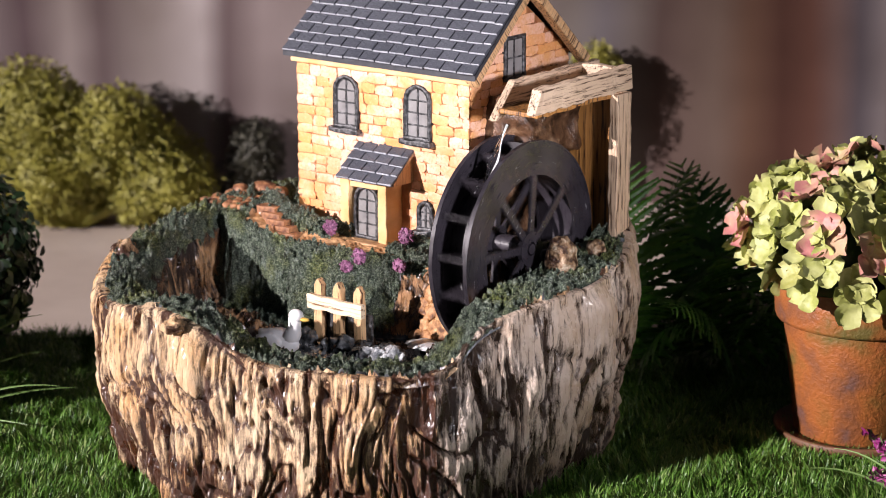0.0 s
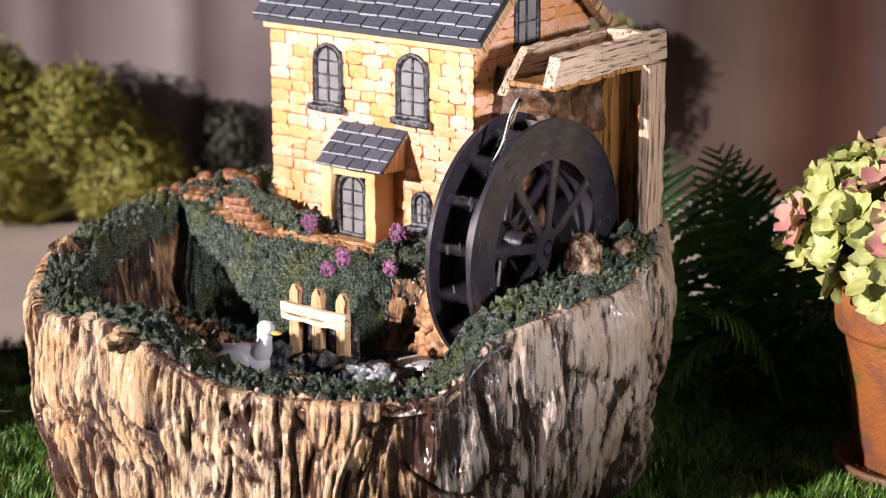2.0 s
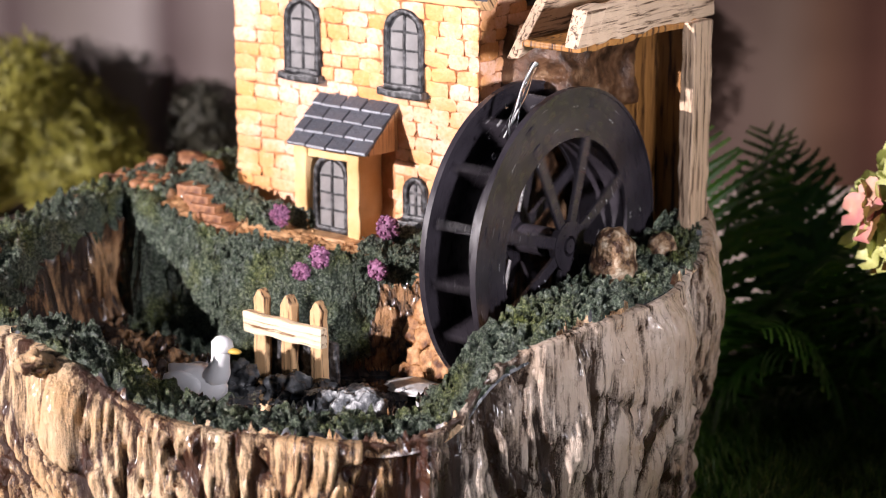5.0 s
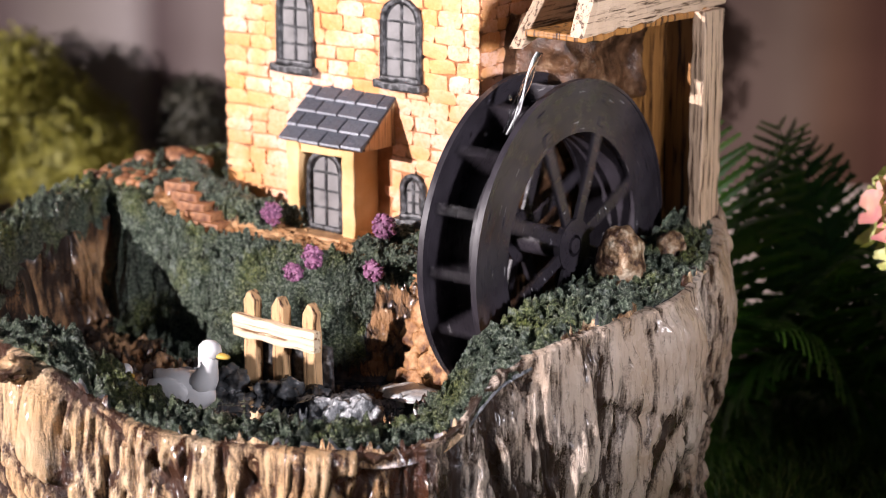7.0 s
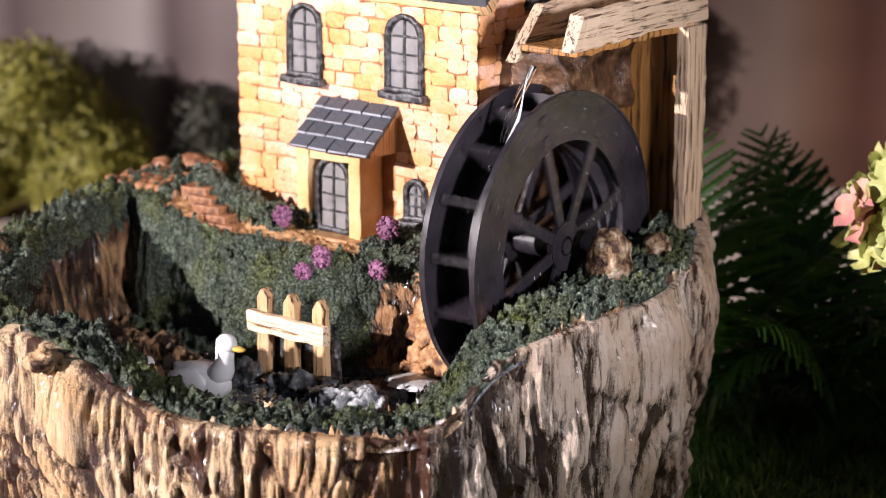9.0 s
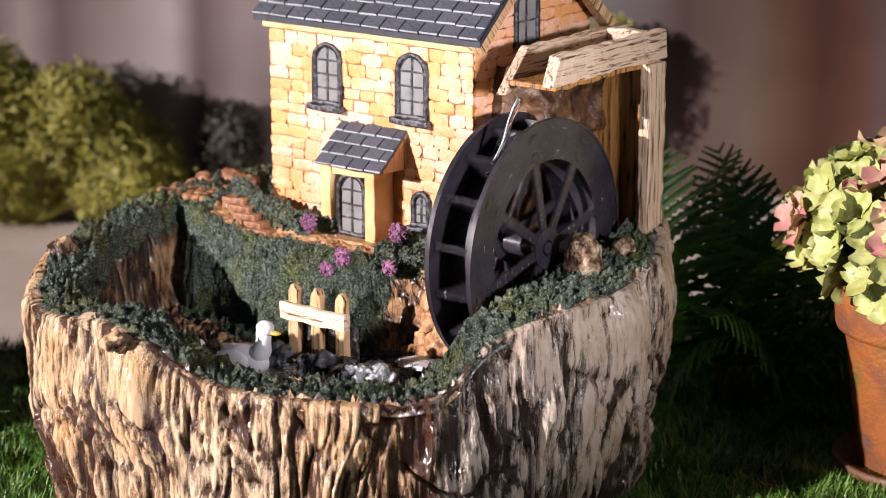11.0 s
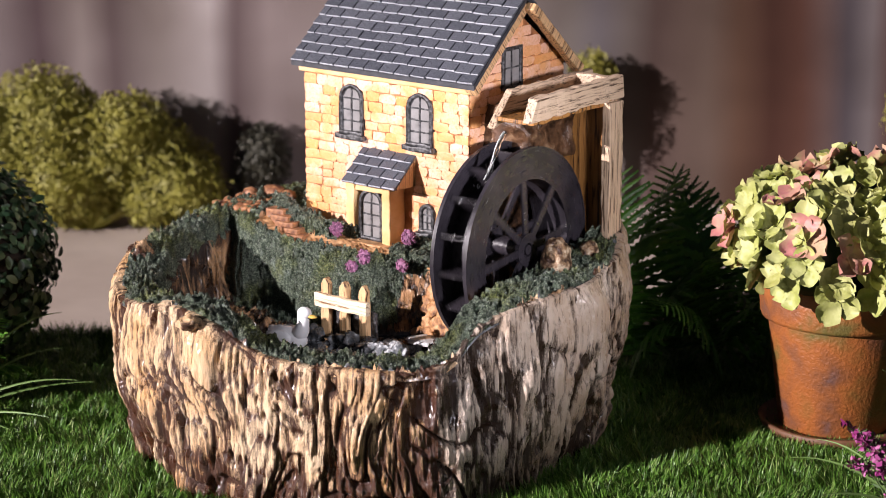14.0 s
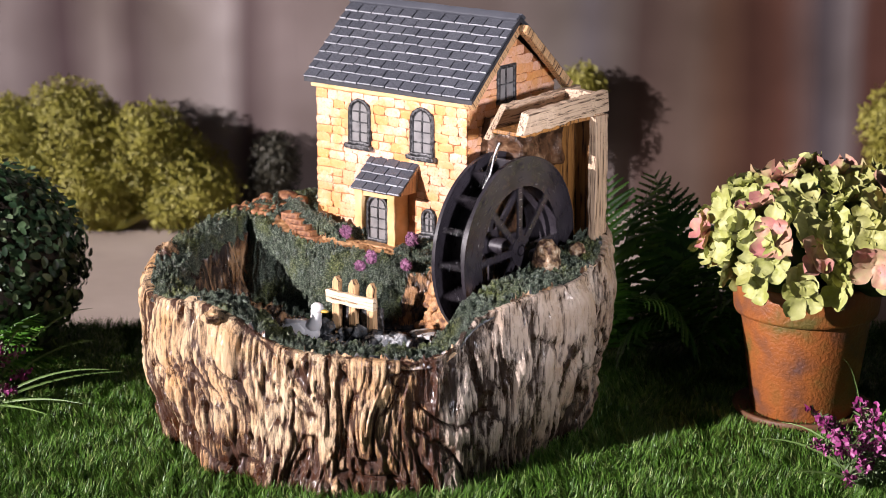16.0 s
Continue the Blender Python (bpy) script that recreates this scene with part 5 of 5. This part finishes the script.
def build_steps():
    steps = tagged(new("steps"), "six terracotta steps down to the terrace")
    steps.parent = fountain
    steps.matrix_local = HM
    a, b = Vector((-0.1890, -0.0400, 0.1860)), Vector((-0.1460, -0.0500, 0.1690))
    for i in range(6):
        p = a.lerp(b, i / 5)
        bm = bmesh.new()
        wooden(bm, -0.0105, 0.0095, -0.0060, 0.0060, -0.018, 0.0, 0, n=6, amp=0.0005, seed=i, bevel=0.0006)
        m = Matrix.Translation(p + Vector((0, -0.0016 * i + 0.004, -0.0006 * i))) @ Matrix.Rotation(radians(4), 4, "Z")
        part("step", bm, STEP, steps, m=m)
    # paved path beyond the steps
    g = random.Random(8)
    for i in range(42):
        u, v = -0.258 + 0.0088 * (i % 6) + 0.004 * ((i // 6) % 2) + g.uniform(-0.001, 0.001), -0.045 + 0.0085 * (i // 6) + g.uniform(-0.001, 0.001)
        bm = bmesh.new()
        lump(bm, (u, v, 0.1822), (0.0051, 0.0048, 0.0032), i, 2, 0.14)
        place("paver", bm, STEP)
    for i, (c, s) in enumerate((((-0.236, 0.008, 0.185), (0.014, 0.009, 0.008)), ((-0.256, 0.000, 0.183), (0.008, 0.007, 0.006)), ((-0.218, 0.010, 0.184), (0.008, 0.007, 0.006)))):
        bm = bmesh.new()
        lump(bm, c, s, i + 40, 3, 0.12)
        place("boulder", bm, STEP)


build_steps()


def clump(name, mat, at, size, n, grain, seed, label=""):
    """A bush of painted grains."""
    g = random.Random(seed)
    bm = bmesh.new()
    lump(bm, at, tuple(k * 0.85 for k in size), seed, 3, 0.15)
    for i in range(n):
        d = Vector((g.gauss(0, 1), g.gauss(0, 1), g.gauss(0, 1))).normalized()
        p = Vector(at) + Vector((d.x * size[0], d.y * size[1], d.z * size[2])) * g.uniform(0.8, 1.05)
        k = grain * g.uniform(0.6, 1.3)
        lump(bm, p, (k, k, k), i, 1, 0.3)
    return place(name, bm, mat, label)


# moss hedge above the terrace and along the porch
for i, (c, s) in enumerate((((-0.196, -0.022, 0.182), (0.013, 0.012, 0.015)), ((-0.184, -0.028, 0.178), (0.013, 0.012, 0.012)), ((-0.168, -0.030, 0.175), (0.014, 0.010, 0.010)), ((-0.150, -0.028, 0.173), (0.014, 0.010, 0.010)), ((-0.132, -0.024, 0.172), (0.014, 0.009, 0.009)), ((-0.118, -0.018, 0.172), (0.010, 0.008, 0.009)),
                            ((-0.040, -0.016, 0.170), (0.012, 0.008, 0.009)), ((-0.022, -0.014, 0.170), (0.014, 0.008, 0.010)), ((-0.048, -0.034, 0.168), (0.012, 0.010, 0.007)), ((-0.024, -0.036, 0.166), (0.014, 0.012, 0.008)), ((-0.002, -0.034, 0.164), (0.014, 0.012, 0.009)))):
    clump("moss_clump", MOSS, c, s, 170, 0.0011, i + 60)
for i, (c, s) in enumerate((((-0.122, -0.034, 0.176), (0.008, 0.005, 0.008)), ((-0.043, -0.030, 0.180), (0.008, 0.006, 0.009)), ((-0.067, -0.063, 0.166), (0.008, 0.004, 0.008)), ((-0.076, -0.069, 0.157), (0.007, 0.004, 0.006)), ((-0.030, -0.056, 0.163), (0.007, 0.004, 0.007)))):
    clump("blossom", BLOSSOM, c, tuple(0.85 * k for k in s), 90, 0.0011, i + 90, "purple painted blossom on the bank")
# knots of bark set in the rim
for i, (c, s) in enumerate((((-0.2076, 0.0015, 0.164), (0.011, 0.017, 0.013)), ((-0.1623, -0.140, 0.159), (0.014, 0.010, 0.005)), ((-0.1453, -0.1743, 0.156), (0.010, 0.008, 0.006)))):
    bm = bmesh.new()
    lump(bm, c, s, i + 30, 4, 0.16, 2.5)
    wobble(bm, 0.0016, 220, i)
    ob = part("bark_knot", bm, BARK, fountain, "", True)
    co = np.empty(len(ob.data.vertices) * 3)
    ob.data.vertices.foreach_get("co", co)
    set_wash(ob, 0.22 + 0.5 * field(co.reshape(-1, 3) * 130))

# pond water, foam and the jets
bm = bmesh.new()
ring = lathe(bm, [(0.001, 0.0), (0.05, 0.0), (0.09, 0.0), (0.118, 0.0)], 80)
part("pond_water", bm, WATER, fountain, "thin clear water over the pond bed", True, Matrix.Translation((-0.005, -0.090, 0.1015)))
bm = bmesh.new()
lump(bm, (0.012, -0.074, 0.1064), (0.020, 0.013, 0.0022), 3, 4, 0.12)
foam = place("foam_patch", bm, FOAM, "white foam where the wheel dips")

jet = tagged(new("water_jet"), "thin clear jet falling from the trough onto the wheel")
jet.parent = fountain
jet.matrix_local = HM
STRANDS = []


def build_jet():
    a, b = Vector((0.060, -0.030, 0.2885)), Vector((0.050, -0.044, 0.2470))
    for k in range(5):
        bm = bmesh.new()
        pts, rad = [], []
        for i in range(15):
            s = i / 14
            p = Vector((0, 0, 0)) + Vector(((b - a).x * s, (b - a).y * s ** 0.7, (b - a).z * s))
            w = 3.2 * s + k * 1.26
            p += Vector((math.cos(w * 2), math.sin(w * 2), 0)) * (0.0007 + 0.0009 * s)
            pts.append(p)
            rad.append((0.0009 if k < 3 else 0.0006) * (0.55 + 0.45 * math.sin(8 * s + 2 * k)) * (1 - 0.35 * s) + 0.0003)
        tube(bm, pts, rad, 8)
        STRANDS.append((part("strand", bm, WATER if k != 1 else FOAM, jet, smooth=True), a, k))
    g = random.Random(2)
    for k in range(6):
        bm = bmesh.new()
        s = g.uniform(0.0006, 0.0012)
        lump(bm, (0, 0, 0), (s, s, s * 1.8), k, 2, 0.1)
        STRANDS.append((part("droplet", bm, WATER, jet, smooth=True), Vector((0.051 + g.uniform(-0.006, 0.006), -0.050 + g.uniform(-0.01, 0.012), g.uniform(0.236, 0.262))), 5 + k))


build_jet()

# ---- plants round the fountain ----
FERN = make_leafy("fern_leaf", ((0.0, (0.035, 0.12, 0.010)), (0.6, (0.095, 0.26, 0.025)), (1.0, (0.18, 0.38, 0.055))), 0.45)


def frond_mesh(length, seed, curve=0.9, pinnae=20, mat=None):
    """A fern frond along x, arching down, with lobed leaflets."""
    g = random.Random(seed)
    V, F = [], []

    def at(s):
        return Vector((length * s * (1 - 0.12 * s), 0, length * (0.55 * s - 0.55 * curve * s * s)))
    for i in range(pinnae):
        s = 0.12 + 0.87 * i / (pinnae - 1)
        p = at(s)
        ln = length * 0.24 * math.sin(math.pi * (0.18 + 0.80 * s)) ** 0.8 + 0.004
        for sd in (-1, 1):
            az = sd * radians(72 - 22 * s + g.uniform(-6, 6))
            d = Vector((math.cos(az), math.sin(az), -0.25 + g.uniform(-0.1, 0.1))).normalized()
            q = d.cross(Vector((0, 0, 1))).normalized()
            m = 16
            last = None
            for j in range(m + 1):
                t0 = j / m
                c = p + d * ln * t0 + Vector((0, 0, -0.22 * ln * t0 * t0))
                w = (ln * 0.10 * (1 - 0.80 * t0) + 0.0006) * (1.0 if j % 2 else 0.55)
                n = len(V)
                V += [c - q * w + Vector((0, 0, -0.25 * w)), c, c + q * w + Vector((0, 0, -0.25 * w))]
                if last is not None:
                    F += [(last, last + 1, n + 1, n), (last + 1, last + 2, n + 2, n + 1)]
                last = n
    prev = None
    for i in range(13):
        p = at(i / 12)
        r = 0.0011 * (1 - 0.7 * i / 12)
        n = len(V)
        V += [p + Vector((0, r, 0)), p + Vector((0, -r * 0.5, r)), p + Vector((0, -r * 0.5, -r))]
        if prev is not None:
            for k in range(3):
                F.append((prev + k, prev + (k + 1) % 3, n + (k + 1) % 3, n + k))
        prev = n
    me = bpy.data.meshes.new("frond")
    me.from_pydata([tuple(v) for v in V], [], F)
    me.materials.append(mat or FERN)
    return me


FRONDS = [frond_mesh(0.20, i, 0.8 + 0.14 * i, 19) for i in range(4)]


def fern(at, sprays, label):
    f = tagged(new("fern"), label, "fern", "ferns")
    f.location = at
    for k, (az, tilt, sc) in enumerate(sprays):
        shared("frond", FRONDS[k % 4], f, Matrix.Rotation(radians(az), 4, "Z") @ Matrix.Rotation(radians(-tilt), 4, "Y") @ Matrix.Rotation(radians((k * 37) % 60 - 30), 4, "X") @ Matrix.Scale(sc, 4))


fern((0.261, 1.045, 0.0), [(95, 66, 1.0), (150, 60, 0.95), (30, 60, 0.9), (180, 40, 0.95), (-60, 35, 0.85), (-120, 35, 0.9), (-20, 35, 0.9), (120, 74, 1.12), (-95, 50, 0.9)], "dark green fern in the shade behind the fountain")
fern((0.190, 1.030, 0.0), [(100, 74, 1.1), (160, 60, 1.0), (10, 55, 0.9), (-70, 40, 0.8), (-20, 50, 0.9), (40, 72, 1.12), (-110, 55, 0.8)], "dark green fern close behind the fountain")
fern((0.331, 1.070, 0.0), [(100, 62, 0.9), (165, 60, 0.9), (190, 45, 0.9), (-100, 50, 0.8), (-150, 40, 0.8)], "dark green fern behind the flower pot")
fern((-0.489, 0.922, 0.0), [(0, 40, 0.66), (25, 34, 0.60), (-20, 36, 0.62), (50, 40, 0.6), (-50, 30, 0.6), (10, 16, 0.62)], "bright green fern at the edge of the lawn")

SPIKE = make_leafy("grass_spike", ((0.0, (0.10, 0.19, 0.05)), (1.0, (0.26, 0.36, 0.12))), 0.4)
HEATH = make_leafy("heather_bloom", ((0.0, (0.16, 0.012, 0.085)), (0.5, (0.30, 0.035, 0.18)), (1.0, (0.48, 0.17, 0.34))), 0.5)
HEATH_LEAF = make_leafy("heather_leaf", ((0.0, (0.05, 0.10, 0.03)), (1.0, (0.18, 0.24, 0.10))), 0.5)


def strip(bm, pts, w):
    """A narrow folded grass leaf along points."""
    last = None
    for i, p in enumerate(pts):
        p = Vector(p)
        d = Vector(pts[min(i + 1, len(pts) - 1)]) - Vector(pts[max(i - 1, 0)])
        sd = d.cross(Vector((0.3, -1, 0.2))).normalized() * w * (1 - 0.85 * (i / (len(pts) - 1)) ** 2)
        row = [bm.verts.new(p - sd), bm.verts.new(p + Vector((0, w * 0.5, -w * 0.3))), bm.verts.new(p + sd)]
        if last:
            bm.faces.new((last[0], row[0], row[1], last[1]))
            bm.faces.new((last[1], row[1], row[2], last[2]))
        last = row


def flowering_plant(at, stems, spikes, label, seed, spread):
    pl = tagged(new("flowering_plant"), label, "flower", "purple flowering plants")
    pl.location = at
    g = random.Random(seed)
    petal = leaf_mesh("floweret", 0.0052, 0.0020, HEATH, 0.4, 2)
    needle = leaf_mesh("needle", 0.0090, 0.0011, HEATH_LEAF, 0.3, 2)
    pm, nm = [], []
    for i in range(stems):
        az = g.uniform(0, 2 * math.pi)
        out = spread * math.sqrt(g.random())
        h = g.uniform(0.035, 0.085) * (1 - 0.3 * out / spread)
        tip = Vector((math.cos(az) * out, math.sin(az) * out, h))
        bm = bmesh.new()
        root = Vector((math.cos(az) * out * 0.3, math.sin(az) * out * 0.3, 0.0))
        pts = [root.lerp(tip, s) + Vector((0, 0, 0.012 * math.sin(math.pi * s))) for s in (0, 0.3, 0.6, 1)]
        tube(bm, pts, [0.0010, 0.0008, 0.0007, 0.0004], 5)
        part("stem", bm, HEATH_LEAF, pl)
        for k in range(34):
            s = g.uniform(0.1, 1.0)
            p = root.lerp(tip, s) + Vector((0, 0, 0.012 * math.sin(math.pi * s)))
            nm.append(Matrix.Translation(p) @ aim(Vector((g.uniform(-1, 1), g.uniform(-1, 1), g.uniform(0, 1))).normalized(), g.uniform(0, 6)) @ Matrix.Rotation(radians(-50), 4, "Y"))
        for k in range(46):
            s = g.uniform(0.60, 1.08)
            p = root.lerp(tip, s) + Vector((g.gauss(0, 0.0028), g.gauss(0, 0.0028), g.gauss(0, 0.002) + 0.012 * math.sin(math.pi * min(s, 1))))
            pm.append(Matrix.Translation(p) @ aim(Vector((g.uniform(-1, 1), g.uniform(-1, 1), g.uniform(-0.3, 1))).normalized(), g.uniform(0, 6)) @ Matrix.Scale(g.uniform(0.7, 1.3), 4))
    gather("bloom_mass", [petal] * len(pm), pm, HEATH, pl)
    gather("needles", [needle] * len(nm), nm, HEATH_LEAF, pl)
    for i, (az, ln, up) in enumerate(spikes):
        bm = bmesh.new()
        a = radians(az)
        pts = [(math.cos(a) * ln * s, math.sin(a) * ln * s, ln * up * (s * 1.35 - 0.75 * s * s)) for s in [k / 9 for k in range(10)]]
        strip(bm, pts, 0.0013)
        part("grass_leaf", bm, SPIKE, pl, smooth=True)


flowering_plant((0.380, 0.667, 0.0), 30, [(150, 0.085, 0.95), (175, 0.10, 0.75), (95, 0.10, 1.5), (60, 0.12, 1.4), (200, 0.09, 0.5), (20, 0.10, 1.0), (-60, 0.10, 0.6), (-120, 0.09, 0.5)], "purple heather with grassy leaves before the pot", 5, 0.062)
flowering_plant((-0.460, 0.888, 0.0), 18, [(10, 0.14, 0.35), (25, 0.12, 0.75), (40, 0.13, 1.0), (-5, 0.13, 0.55), (-25, 0.12, 0.3), (60, 0.11, 1.2), (-40, 0.10, 0.25), (15, 0.10, 0.15)], "purple heather with long grassy leaves on the lawn", 7, 0.045)


def motions():
    turn = 267.5
    rows = []
    for i in range(65):
        t = 0.25 * i
        rows.append((t, HM @ Matrix.Translation(WHEEL_AT) @ Matrix.Rotation(radians(68 - 90 + turn * (t - 7.0)), 4, "X")))
    walk(wheel, rows)
    # the jet's strands twist and sway, its droplets quiver
    for ob, at, k in STRANDS:
        rows = []
        for i in range(81):
            t = 0.2 * i
            sway = Vector((math.sin(5.1 * t + k), math.cos(6.3 * t + 2 * k), 0)) * 0.0006
            if k >= 5:
                sway = Vector((math.sin(9.1 * t + k), math.cos(8.3 * t + 2 * k), 1.5 * math.sin(12 * t + 3 * k))) * 0.003
            rows.append((t, Matrix.Translation(at + sway) @ Matrix.Rotation(0.35 * math.sin(7 * t + 1.7 * k), 4, "Z")))
        walk(ob, rows)
    rows = []
    for i in range(33):
        t = 0.5 * i
        rows.append((t, HM @ Matrix.Translation((0.0012 * math.sin(2.6 * t), 0.0010 * math.cos(2.1 * t), 0.0003 * math.sin(5 * t)))))
    walk(foam, rows)


motions()
